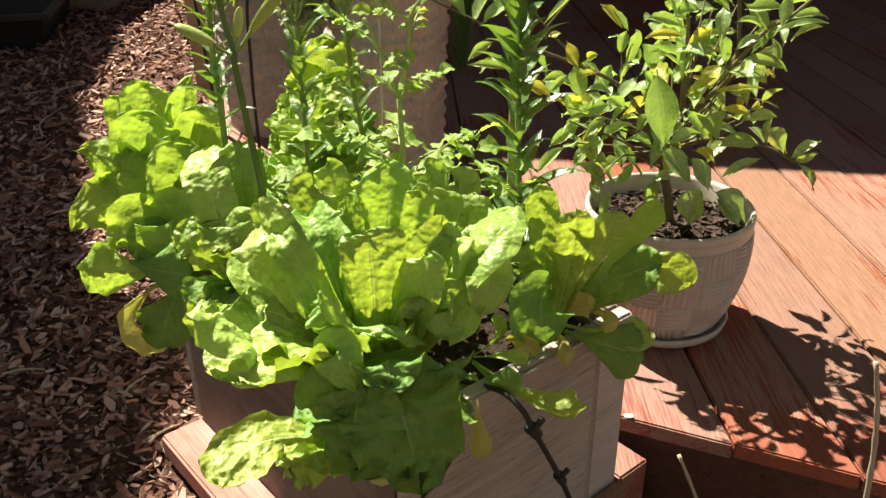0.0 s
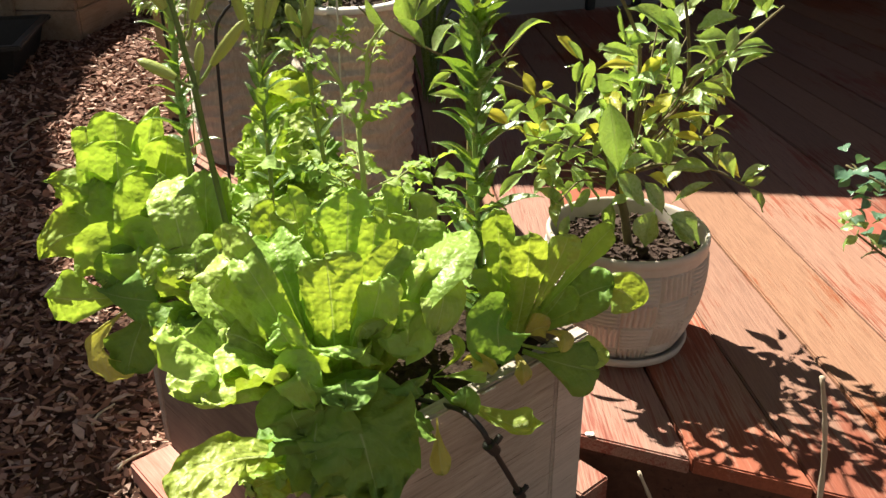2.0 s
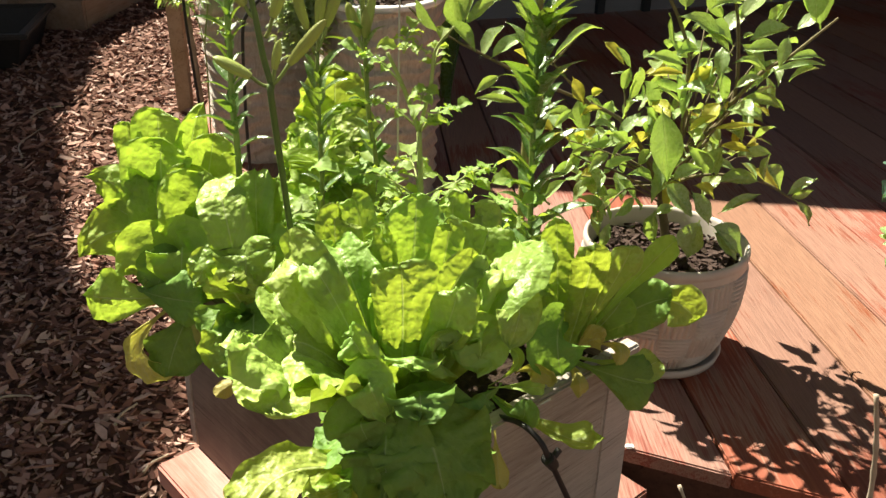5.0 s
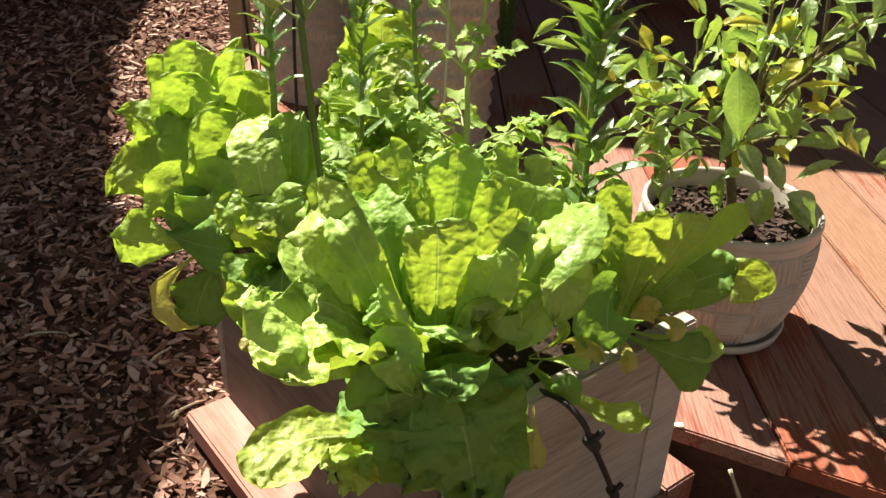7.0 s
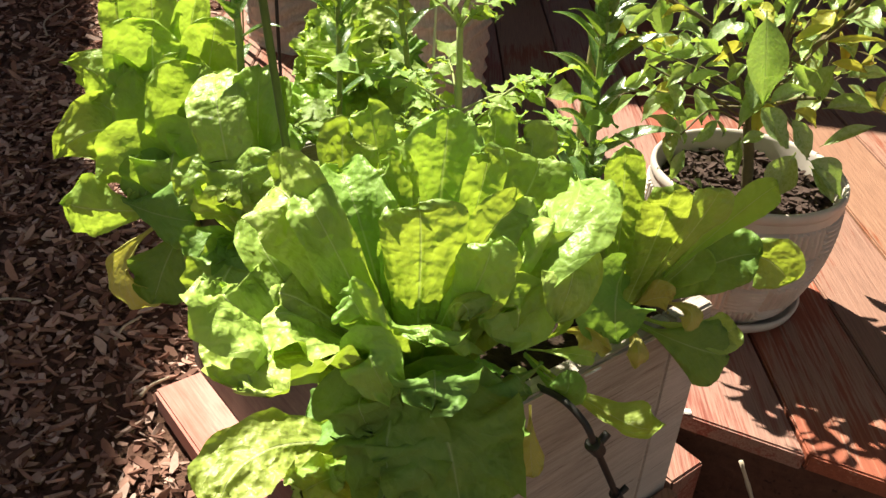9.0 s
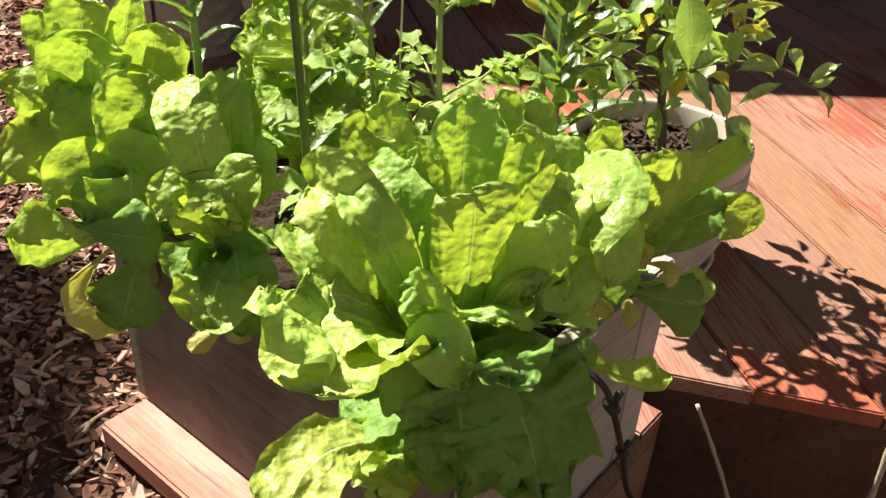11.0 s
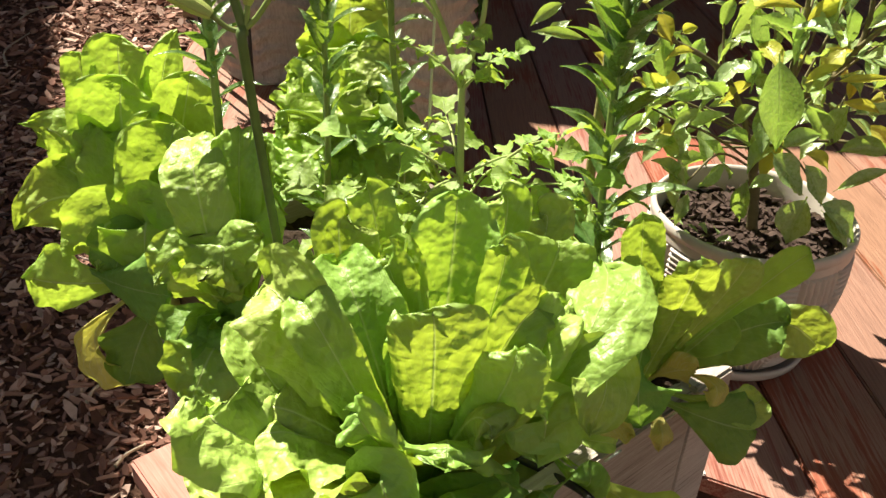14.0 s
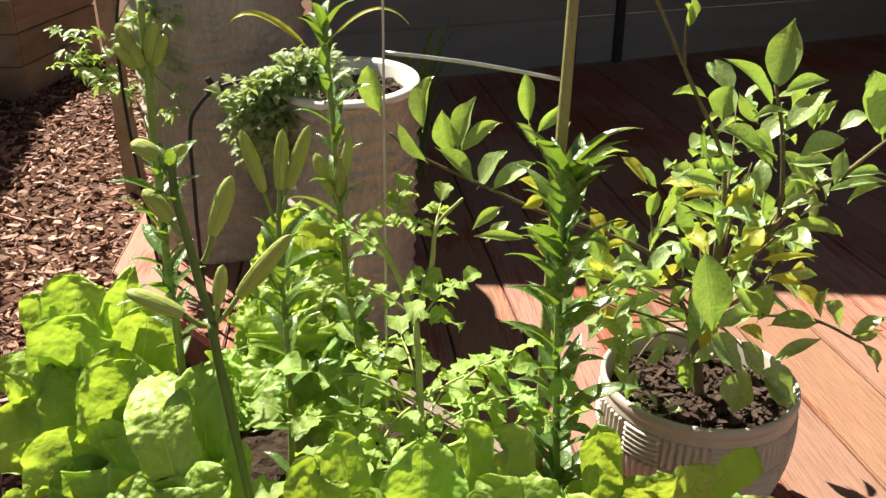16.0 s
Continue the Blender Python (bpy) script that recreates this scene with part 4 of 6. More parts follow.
c.blade((-0.198, 0.885, 0.375), (-0.244, 0.899, 0.344), (0.385, -0.622, -0.682), 0.020, cup=-.3, ruffle=.10, k=.65)
c.blade((-0.292, 0.890, 0.321), (-0.273, 0.899, 0.343), (0.666, -0.312, -0.678), 0.024, cup=.1, ruffle=.14, k=.6)
c.blade((-0.245, 0.875, 0.339), (-0.250, 0.886, 0.320), (0.992, -0.078, 0.096), 0.032, cup=-.2, ruffle=.16, waves=5, k=.7, tone=3)
c.blade((-0.258, 0.835, 0.234), (-0.244, 0.860, 0.267), (0.994, -0.000, 0.107), 0.035, cup=-.3, ruffle=.12, k=.55, tone=0)
c.blade((-0.224, 0.845, 0.218), (-0.227, 0.875, 0.279), (0.998, 0.000, 0.055), 0.033, cup=-.25, ruffle=.08, k=.5, tone=2)
c.blade((-0.280, 0.870, 0.264), (-0.267, 0.885, 0.282), (0.977, -0.185, 0.105), 0.027, cup=-.15, shape='spoon', tone=2, k=.55)
c.blade((-0.277, 0.865, 0.183), (-0.261, 0.875, 0.193), (0.677, -0.402, -0.616), 0.012, cup=.3, shape='spoon', tone=1, k=.55, foot=(-0.215, 0.900, 0.205))
c.blade((-0.233, 0.880, 0.315), (-0.234, 0.905, 0.353), (1.000, 0.000, -0.003), 0.033, cup=-.2, ruffle=.08, k=.5)
c.blade((-0.204, 0.890, 0.331), (-0.209, 0.920, 0.367), (1.000, 0.000, -0.004), 0.021, cup=.2, ruffle=.08)
c.skirt(5, 0.055, 0.22, 0.25, 0.030, seed=6, rise=0.25, cup=0.0, face=0.0, tone=2)
d = Head("lettuce", (0.140, 0.895, 0.195), "loose lettuce with rounded leaves, some of them yellowed", top=0.228)
d.blade((0.115, 0.885, 0.412), (0.121, 0.886, 0.365), (0.963, 0.124, -0.238), 0.020, cup=.12, ruffle=.05, k=.6)
d.blade((0.146, 0.815, 0.410), (0.149, 0.833, 0.378), (0.999, 0.000, 0.047), 0.020, cup=-.25, ruffle=.08, k=.7)
d.blade((0.193, 0.845, 0.398), (0.186, 0.849, 0.367), (0.941, -0.138, -0.309), 0.018, cup=-.15, shape='spoon', k=.6, ruffle=.1, tone=3)
d.blade((0.243, 0.850, 0.402), (0.220, 0.859, 0.368), (0.720, -0.465, -0.515), 0.016, cup=.25, shape='spoon', k=.55, ruffle=.13, tone=4)
d.blade((0.256, 0.875, 0.316), (0.221, 0.880, 0.302), (0.141, -0.539, -0.831), 0.028, cup=-.12, shape='broad', k=.55, ruffle=.11, tone=2)
d.blade((0.288, 0.870, 0.289), (0.264, 0.881, 0.307), (0.018, -0.256, -0.967), 0.029, cup=.1, shape='spoon', k=.6, ruffle=.05, foot=(0.220, 0.900, 0.290))
d.blade((0.119, 0.795, 0.266), (0.114, 0.806, 0.306), (0.971, 0.204, -0.127), 0.037, cup=-.12, shape='broad', k=.5, ruffle=.04, tone=2, foot=(0.130, 0.860, 0.300))
d.blade((0.240, 0.842, 0.220), (0.205, 0.841, 0.228), (-0.314, -0.526, -0.790), 0.033, cup=-.1, shape='spoon', k=.55, ruffle=.06, tone=2, foot=(0.150, 0.865, 0.235))
d.blade((0.247, 0.860, 0.243), (0.220, 0.855, 0.236), (0.374, -0.475, -0.797), 0.021, cup=.2, shape='spoon', k=.55, foot=(0.150, 0.870, 0.240))
d.blade((0.192, 0.840, 0.248), (0.194, 0.850, 0.265), (0.988, 0.000, 0.157), 0.012, cup=.3, shape='spoon', tone=1, k=.5, foot=(0.170, 0.880, 0.250))
d.blade((0.144, 0.805, 0.228), (0.143, 0.815, 0.248), (1.000, 0.000, -0.002), 0.011, cup=.3, shape='spoon', tone=1, k=.5, foot=(0.130, 0.870, 0.245))
d.blade((0.113, 0.785, 0.262), (0.089, 0.798, 0.269), (0.550, -0.460, -0.697), 0.011, cup=.4, shape='spoon', tone=1, k=.5, ruffle=.2, foot=(0.075, 0.840, 0.235))
d.blade((0.167, 0.900, 0.303), (0.158, 0.905, 0.317), (1.000, 0.000, -0.003), 0.018, cup=.1, shape='spoon', k=.6)
d.blade((0.200, 0.885, 0.311), (0.189, 0.884, 0.287), (0.826, -0.322, -0.463), 0.023, cup=.2, shape='spoon', k=.5)
d.blade((0.103, 0.930, 0.310), (0.117, 0.920, 0.294), (1.000, 0.000, -0.003), 0.018, cup=.1, ruffle=.1, k=.6, tone=3)
d.blade((0.171, 0.875, 0.287), (0.157, 0.879, 0.277), (0.872, -0.119, -0.475), 0.021, cup=.1, shape='spoon', k=.6, tone=0)
d.blade((0.180, 0.860, 0.269), (0.168, 0.865, 0.266), (0.706, -0.269, -0.655), 0.019, cup=-.1, shape='spoon', k=.6, tone=1)
f = Head("lettuce", (0.039, 0.813, 0.190), "small loose lettuce with pale yellowing leaves", top=0.228, spread=0.004)
f.blade((0.156, 0.732, 0.230), (0.126, 0.744, 0.218), (-0.013, -1.000, -0.009), 0.022, cup=.3, shape='spoon', k=.55, ruffle=.07, tone=4)
f.blade((0.075, 0.760, 0.258), (0.071, 0.755, 0.235), (1.000, 0.000, -0.001), 0.017, cup=-.1, shape='spoon', k=.5, tone=2)
f.blade((0.050, 0.700, 0.187), (0.047, 0.720, 0.205), (1.000, 0.000, -0.000), 0.012, cup=.15, shape='spoon', tone=1, k=.5, foot=(0.045, 0.745, 0.228))
f.blade((0.101, 0.785, 0.252), (0.080, 0.785, 0.255), (0.478, -0.539, -0.694), 0.009, cup=.2, shape='spoon', k=.5, tone=3)
f.blade((0.061, 0.800, 0.296), (0.070, 0.790, 0.281), (1.000, 0.000, -0.002), 0.007, cup=.3, shape='spoon', k=.5)
e = Head("lettuce", (-0.165, 1.16, 0.19), "frilly bright lettuce behind the lilies", top=0.33)
e((-0.155, 1.200, 0.501), 0.049, cup=.2, rise=-.1, ruffle=.2, waves=6, tone=4)
e((-0.185, 1.190, 0.465), 0.035, cup=.2, rise=-.06, ruffle=.22, waves=6, tone=4)
e((-0.119, 1.180, 0.454), 0.039, cup=.2, rise=-.06, ruffle=.22, waves=6, tone=4)
e((-0.209, 1.160, 0.431), 0.033, cup=.1, ruffle=.25, waves=6, tone=4)
e((-0.102, 1.150, 0.424), 0.034, cup=.1, ruffle=.25, waves=6, tone=4)
e((-0.162, 1.150, 0.446), 0.040, cup=.3, rise=-.1, ruffle=.22, waves=6, tone=4)
e((-0.198, 1.120, 0.389), 0.038, via=(-0.176, 1.130, 0.401), cup=0, ruffle=.25, waves=6, tone=3)
e((-0.127, 1.110, 0.408), 0.041, via=(-0.138, 1.120, 0.412), cup=0, ruffle=.25, waves=6, tone=3)
e((-0.159, 1.080, 0.372), 0.043, via=(-0.160, 1.100, 0.398), cup=-.1, ruffle=.25, waves=6, tone=4)
e((-0.217, 1.100, 0.374), 0.034, via=(-0.185, 1.110, 0.392), cup=0, ruffle=.25, waves=6, tone=4)
e((-0.096, 1.090, 0.383), 0.037, via=(-0.123, 1.100, 0.396), cup=0, ruffle=.25, waves=6, tone=2)
e.skirt(9, 0.10, 0.26, 0.33, 0.045, seed=9, rise=0.2, cup=0.0, ruffle=0.25, waves=6.0)


# ---- potted citrus ----
POT = Vector((0.366, 1.272, 0.0))


def build_pot():
    pot = thing("plant_pot", POT, "off-white ceramic pot with basket-weave relief on a saucer", "plant pot")
    # saucer
    lathe("saucer", [(0.0, 0.003), (0.095, 0.003), (0.112, 0.010), (0.1155, 0.022), (0.111, 0.024), (0.104, 0.012), (0.0, 0.010)], POT_GLAZE, pot, "round glazed saucer", 72)
    # woven wall: square fields of ribs, upright and lying by turns, relief in the clay
    sides, rows = 720, 200
    verts, faces = [], []
    z0, z1 = 0.012, 0.196
    cells, bands, ribs = 14, 3.5, 6
    for j in range(rows + 1):
        t = j / rows
        z = z0 + (z1 - z0) * t
        r = 0.092 + 0.0405 * math.sin(min(1.0, t * 1.30) * math.pi / 2) ** 0.80 - 0.002 * max(0.0, t - 0.8) / 0.2
        for i in range(sides):
            a = i / sides
            wob = 0.05 * noise.noise((math.cos(a * 6.283) * 3, math.sin(a * 6.283) * 3, t * 4))
            cu, cv = a * cells, (0.94 - t) / 0.90 * bands + wob
            fu, fv = cu % 1, cv % 1
            if 0.04 < t < 0.94:
                upright = (int(cu) + int(cv)) % 2
                along, across = (fu, fv) if upright else (fv, fu)
                along += 0.05 * noise.noise((across * 3, cu // 1, cv // 1))
                ridge = abs(math.sin(along * math.pi * ribs)) ** 0.6
                edge = min(1.0, min(fu, 1 - fu, fv, 1 - fv) * 14)
                relief = 0.0064 * ridge * edge - 0.0034
            else:
                relief = 0.0006
            verts.append(((r + relief) * math.cos(a * 2 * math.pi), (r + relief) * math.sin(a * 2 * math.pi), z))
    for j in range(rows):
        for i in range(sides):
            i2 = (i + 1) % sides
            faces.append((j * sides + i, j * sides + i2, (j + 1) * sides + i2, (j + 1) * sides + i))
    link_mesh("woven_wall", verts, faces, POT_GLAZE, pot)
    lathe("rim", [(0.1295, 0.1945), (0.1325, 0.198), (0.1333, 0.203), (0.1325, 0.209), (0.130, 0.212), (0.1265, 0.211), (0.1245, 0.206), (0.119, 0.17), (0.115, 0.12)], POT_GLAZE, pot, "", 96)
    soil = soil_patch("pot_soil", 0.118, 0.118, (POT.x, POT.y, 0.178), 0, "dark soil with bark chips in the pot", True, 5)
    return pot


build_pot()

citrus = thing("citrus_tree", (0.354, 1.27, 0.165), "young potted citrus tree with glossy light green leaves", "citrus tree")
CO = citrus.location
rndc = random.Random(21)


def branch(points, r0, r1, name="branch"):
    return tube(name, [Vector(p) - CO for p in points], r0, r1, TWIG, citrus, knots=0.15)


branch([(0.369, 1.268, 0.180), (0.356, 1.260, 0.240), (0.343, 1.250, 0.281), (0.341, 1.245, 0.321)], 0.0075, 0.0056, "trunk")
branch([(0.343, 1.250, 0.305), (0.363, 1.240, 0.368), (0.404, 1.245, 0.404), (0.430, 1.250, 0.455), (0.419, 1.250, 0.550), (0.399, 1.250, 0.618)], 0.0046, 0.0020, "branch")
branch([(0.357, 1.240, 0.376), (0.356, 1.245, 0.444), (0.353, 1.250, 0.508), (0.332, 1.245, 0.560), (0.293, 1.235, 0.623), (0.239, 1.220, 0.716), (0.217, 1.210, 0.755)], 0.0036, 0.0016, "branch")
branch([(0.281, 1.232, 0.646), (0.275, 1.225, 0.682), (0.274, 1.220, 0.710)], 0.0018, 0.0010, "twig")
branch([(0.425, 1.250, 0.438), (0.458, 1.230, 0.495), (0.484, 1.220, 0.516), (0.515, 1.215, 0.548), (0.541, 1.210, 0.576)], 0.0034, 0.0015, "branch")
branch([(0.341, 1.250, 0.288), (0.295, 1.220, 0.376), (0.257, 1.210, 0.424), (0.191, 1.205, 0.457), (0.121, 1.200, 0.485), (0.061, 1.200, 0.514), (-0.022, 1.200, 0.556), (-0.053, 1.200, 0.582)], 0.0036, 0.0013, "branch")
branch([(0.205, 1.205, 0.451), (0.146, 1.200, 0.512), (0.114, 1.200, 0.562), (0.102, 1.200, 0.589)], 0.0016, 0.0009, "twig")
branch([(0.146, 1.200, 0.506), (0.169, 1.195, 0.537), (0.180, 1.190, 0.552)], 0.0016, 0.0009, "twig")
branch([(0.344, 1.245, 0.309), (0.376, 1.170, 0.358), (0.447, 1.155, 0.356), (0.494, 1.150, 0.334), (0.511, 1.145, 0.326)], 0.0028, 0.0012, "branch")
branch([(0.265, 1.210, 0.414), (0.260, 1.220, 0.452), (0.258, 1.225, 0.469)], 0.0016, 0.0010, "twig")
branch([(0.333, 1.240, 0.295), (0.255, 1.180, 0.355), (0.216, 1.180, 0.368), (0.186, 1.190, 0.379)], 0.0018, 0.0010, "twig")
branch([(0.341, 1.250, 0.281), (0.271, 1.180, 0.331), (0.231, 1.150, 0.309)], 0.0018, 0.0010, "twig")
branch([(0.344, 1.250, 0.306), (0.326, 1.160, 0.354), (0.341, 1.130, 0.349), (0.394, 1.160, 0.286)], 0.0018, 0.0010, "twig")
branch([(0.404, 1.245, 0.402), (0.427, 1.210, 0.456), (0.436, 1.200, 0.458)], 0.0016, 0.0010, "twig")
branch([(0.391, 1.180, 0.362), (0.393, 1.180, 0.392), (0.400, 1.190, 0.406)], 0.0016, 0.0010, "twig")


def citrus_leaf(at, way, length, half, up=None, yellow=False, **kw):
    way = Vector(way).normalized()
    if up is None:
        up = Vector((rndc.gauss(0, 0.5), rndc.gauss(0, 0.5) - 0.2, 1))
    else:
        up = Vector(up) + Vector((rndc.gauss(0, 0.35), rndc.gauss(0, 0.2), rndc.gauss(0, 0.3)))
    up = (up - way * up.dot(way)).normalized()
    kw = dict(rise=rndc.uniform(0.02, 0.12), cup=rndc.uniform(0.05, 0.55), ruffle=rndc.uniform(0.06, 0.26), waves=2.6, twist=rndc.uniform(-0.8, 0.8), blister=0.0008, shape="oval", seed=rndc.randrange(10 ** 6), nu=8, nv=12, droop=rndc.uniform(0, 0.22), fold=rndc.uniform(0.05, 0.45)) | kw
    if half > 0.0155:                       # the broadest blades lie open to the light
        up = Vector((-0.30, -0.40, 0.88))
        up = (up - way * up.dot(way)).normalized()
        kw |= dict(twist=rndc.uniform(-0.25, 0.25), cup=rndc.uniform(0.05, 0.22), ruffle=0.10)
    leaf(citrus, CITRUS_YELLOW if yellow else CITRUS, at, Vector(at) + way * length, half * 0.86, up, **kw)


LOOK = (-0.20, -0.55, 0.80)                 # most blades turn to the open side
citrus_leaf((-0.017, 1.200, 0.582), (0.010, -0.008, 0.072), 0.073, 0.0217, up=LOOK)
citrus_leaf((-0.063, 1.200, 0.601), (-0.011, -0.008, 0.069), 0.070, 0.0178, up=LOOK)
citrus_leaf((-0.046, 1.200, 0.595), (0.035, -0.008, -0.041), 0.055, 0.0129, up=LOOK)
citrus_leaf((0.021, 1.200, 0.557), (0.019, -0.008, 0.069), 0.072, 0.0184, up=LOOK)
citrus_leaf((0.022, 1.190, 0.560), (0.046, -0.008, 0.049), 0.068, 0.0109, up=LOOK)
citrus_leaf((0.016, 1.220, 0.547), (-0.011, -0.008, 0.060), 0.061, 0.0165, up=LOOK)
citrus_leaf((-0.004, 1.190, 0.568), (0.042, -0.008, -0.036), 0.056, 0.0130, up=LOOK)
citrus_leaf((0.046, 1.210, 0.511), (0.032, -0.008, 0.054), 0.063, 0.0197, up=LOOK)
citrus_leaf((0.059, 1.190, 0.516), (0.048, -0.008, 0.037), 0.061, 0.0142, up=LOOK)
citrus_leaf((0.101, 1.200, 0.588), (-0.008, -0.008, 0.073), 0.074, 0.0117, up=LOOK)
citrus_leaf((0.111, 1.200, 0.562), (-0.027, -0.008, 0.035), 0.045, 0.0074, up=LOOK)
citrus_leaf((0.109, 1.200, 0.578), (0.029, -0.008, 0.040), 0.050, 0.0089, up=LOOK)
citrus_leaf((0.132, 1.190, 0.578), (0.013, -0.008, 0.024), 0.028, 0.0103, up=LOOK)
citrus_leaf((0.126, 1.190, 0.546), (0.007, -0.008, 0.035), 0.036, 0.0067, up=LOOK)
citrus_leaf((0.144, 1.190, 0.516), (0.065, -0.008, 0.065), 0.092, 0.0106, up=LOOK)
citrus_leaf((0.120, 1.200, 0.508), (-0.029, -0.008, 0.020), 0.036, 0.0107, up=LOOK, yellow=True)
citrus_leaf((0.125, 1.200, 0.503), (-0.029, -0.008, -0.008), 0.031, 0.0092, up=LOOK, yellow=True)
citrus_leaf((0.177, 1.200, 0.491), (0.019, -0.008, -0.035), 0.040, 0.0116, up=LOOK, yellow=True)
citrus_leaf((0.206, 1.200, 0.464), (0.015, -0.008, 0.013), 0.021, 0.0079, up=LOOK, yellow=True)
citrus_leaf((0.150, 1.200, 0.497), (0.019, -0.008, 0.006), 0.021, 0.0061, up=LOOK, yellow=True)
citrus_leaf((0.078, 1.220, 0.486), (-0.037, -0.008, -0.019), 0.042, 0.0093, up=LOOK)
citrus_leaf((0.090, 1.230, 0.464), (-0.031, -0.008, -0.021), 0.039, 0.0095, up=LOOK)
citrus_leaf((0.106, 1.200, 0.452), (-0.065, -0.008, 0.011), 0.067, 0.0078, up=LOOK)
citrus_leaf((0.102, 1.200, 0.472), (0.023, -0.008, -0.022), 0.033, 0.0077, up=LOOK)
citrus_leaf((0.401, 1.250, 0.608), (0.005, -0.008, 0.090), 0.090, 0.0247, up=LOOK)
citrus_leaf((0.402, 1.250, 0.588), (-0.073, -0.008, 0.071), 0.102, 0.0121, up=LOOK)
citrus_leaf((0.413, 1.260, 0.604), (0.051, -0.008, 0.021), 0.056, 0.0129, up=LOOK)
citrus_leaf((0.412, 1.240, 0.561), (0.045, -0.008, 0.057), 0.074, 0.0177, up=LOOK)
citrus_leaf((0.336, 1.240, 0.578), (0.003, -0.008, 0.051), 0.052, 0.0214, up=LOOK)
citrus_leaf((0.422, 1.240, 0.587), (-0.054, -0.008, 0.003), 0.054, 0.0096, up=LOOK)
citrus_leaf((0.413, 1.240, 0.514), (-0.087, -0.008, 0.068), 0.111, 0.0230, up=LOOK)
citrus_leaf((0.416, 1.250, 0.525), (-0.053, -0.008, 0.036), 0.065, 0.0215, up=LOOK)
citrus_leaf((0.483, 1.220, 0.561), (-0.059, -0.008, -0.018), 0.063, 0.0192, up=LOOK)
citrus_leaf((0.519, 1.210, 0.560), (-0.038, -0.008, 0.101), 0.108, 0.0264, up=LOOK)
citrus_leaf((0.481, 1.220, 0.549), (-0.008, -0.008, -0.039), 0.041, 0.0113, up=LOOK)
citrus_leaf((0.460, 1.210, 0.498), (0.073, -0.008, 0.017), 0.076, 0.0089, up=LOOK)
citrus_leaf((0.478, 1.210, 0.514), (0.052, -0.008, 0.016), 0.055, 0.0081, up=LOOK)
citrus_leaf((0.461, 1.220, 0.497), (-0.056, -0.008, 0.024), 0.062, 0.0106, up=LOOK)
citrus_leaf((0.420, 1.230, 0.469), (0.036, -0.008, 0.022), 0.043, 0.0108, up=LOOK)
citrus_leaf((0.417, 1.200, 0.460), (0.066, -0.008, -0.001), 0.067, 0.0122, up=LOOK)
citrus_leaf((0.350, 1.240, 0.500), (-0.064, -0.008, 0.023), 0.069, 0.0098, up=LOOK)
citrus_leaf((0.351, 1.240, 0.486), (-0.062, -0.008, 0.009), 0.063, 0.0066, up=LOOK, yellow=True)
citrus_leaf((0.356, 1.250, 0.507), (-0.033, -0.008, 0.028), 0.044, 0.0115, up=LOOK)
citrus_leaf((0.349, 1.240, 0.444), (-0.015, -0.008, 0.051), 0.053, 0.0109, up=LOOK)
citrus_leaf((0.353, 1.240, 0.467), (0.038, -0.008, 0.041), 0.057, 0.0124, up=LOOK, yellow=True)
citrus_leaf((0.398, 1.230, 0.459), (-0.050, -0.008, 0.012), 0.052, 0.0100, up=LOOK)
citrus_leaf((0.416, 1.250, 0.439), (-0.016, -0.008, 0.055), 0.058, 0.0119, up=LOOK)
citrus_leaf((0.403, 1.230, 0.448), (-0.021, -0.008, -0.028), 0.035, 0.0175, up=LOOK, yellow=True)
citrus_leaf((0.262, 1.220, 0.447), (0.012, -0.008, 0.071), 0.073, 0.0146, up=LOOK)
citrus_leaf((0.259, 1.230, 0.462), (0.004, -0.008, 0.044), 0.045, 0.0098, up=LOOK)
citrus_leaf((0.352, 1.240, 0.437), (-0.049, -0.008, 0.036), 0.062, 0.0067, up=LOOK)
citrus_leaf((0.341, 1.230, 0.432), (-0.045, -0.008, 0.021), 0.050, 0.0083, up=LOOK)
citrus_leaf((0.283, 1.200, 0.443), (-0.036, -0.008, -0.043), 0.057, 0.0128, up=LOOK)
citrus_leaf((0.292, 1.210, 0.406), (0.011, -0.008, 0.027), 0.030, 0.0098, up=LOOK)
citrus_leaf((0.286, 1.120, 0.472), (0.019, -0.008, -0.088), 0.091, 0.0265, up=LOOK)
citrus_leaf((0.286, 1.220, 0.364), (-0.050, -0.008, -0.022), 0.055, 0.0134, up=LOOK)
citrus_leaf((0.258, 1.220, 0.334), (0.044, -0.008, -0.048), 0.066, 0.0152, up=LOOK)
citrus_leaf((0.239, 1.240, 0.338), (-0.047, -0.008, 0.025), 0.054, 0.0120, up=LOOK)
citrus_leaf((0.241, 1.240, 0.322), (-0.034, -0.008, -0.008), 0.036, 0.0095, up=LOOK)
citrus_leaf((0.280, 1.240, 0.297), (-0.034, -0.008, -0.008), 0.036, 0.0122, up=LOOK)
citrus_leaf((0.255, 1.220, 0.266), (-0.053, -0.008, 0.043), 0.068, 0.0156, up=LOOK)
citrus_leaf((0.330, 1.220, 0.220), (-0.006, -0.008, 0.068), 0.069, 0.0151, up=LOOK)
citrus_leaf((0.304, 1.120, 0.365), (0.042, -0.008, -0.045), 0.062, 0.0232, up=LOOK)
citrus_leaf((0.346, 1.130, 0.349), (0.031, -0.008, -0.045), 0.055, 0.0158, up=LOOK)
citrus_leaf((0.317, 1.130, 0.363), (0.037, -0.008, 0.024), 0.045, 0.0141, up=LOOK)
citrus_leaf((0.384, 1.160, 0.360), (-0.044, -0.008, 0.052), 0.069, 0.0146, up=LOOK)
citrus_leaf((0.385, 1.170, 0.346), (0.008, -0.008, 0.067), 0.068, 0.0165, up=LOOK)
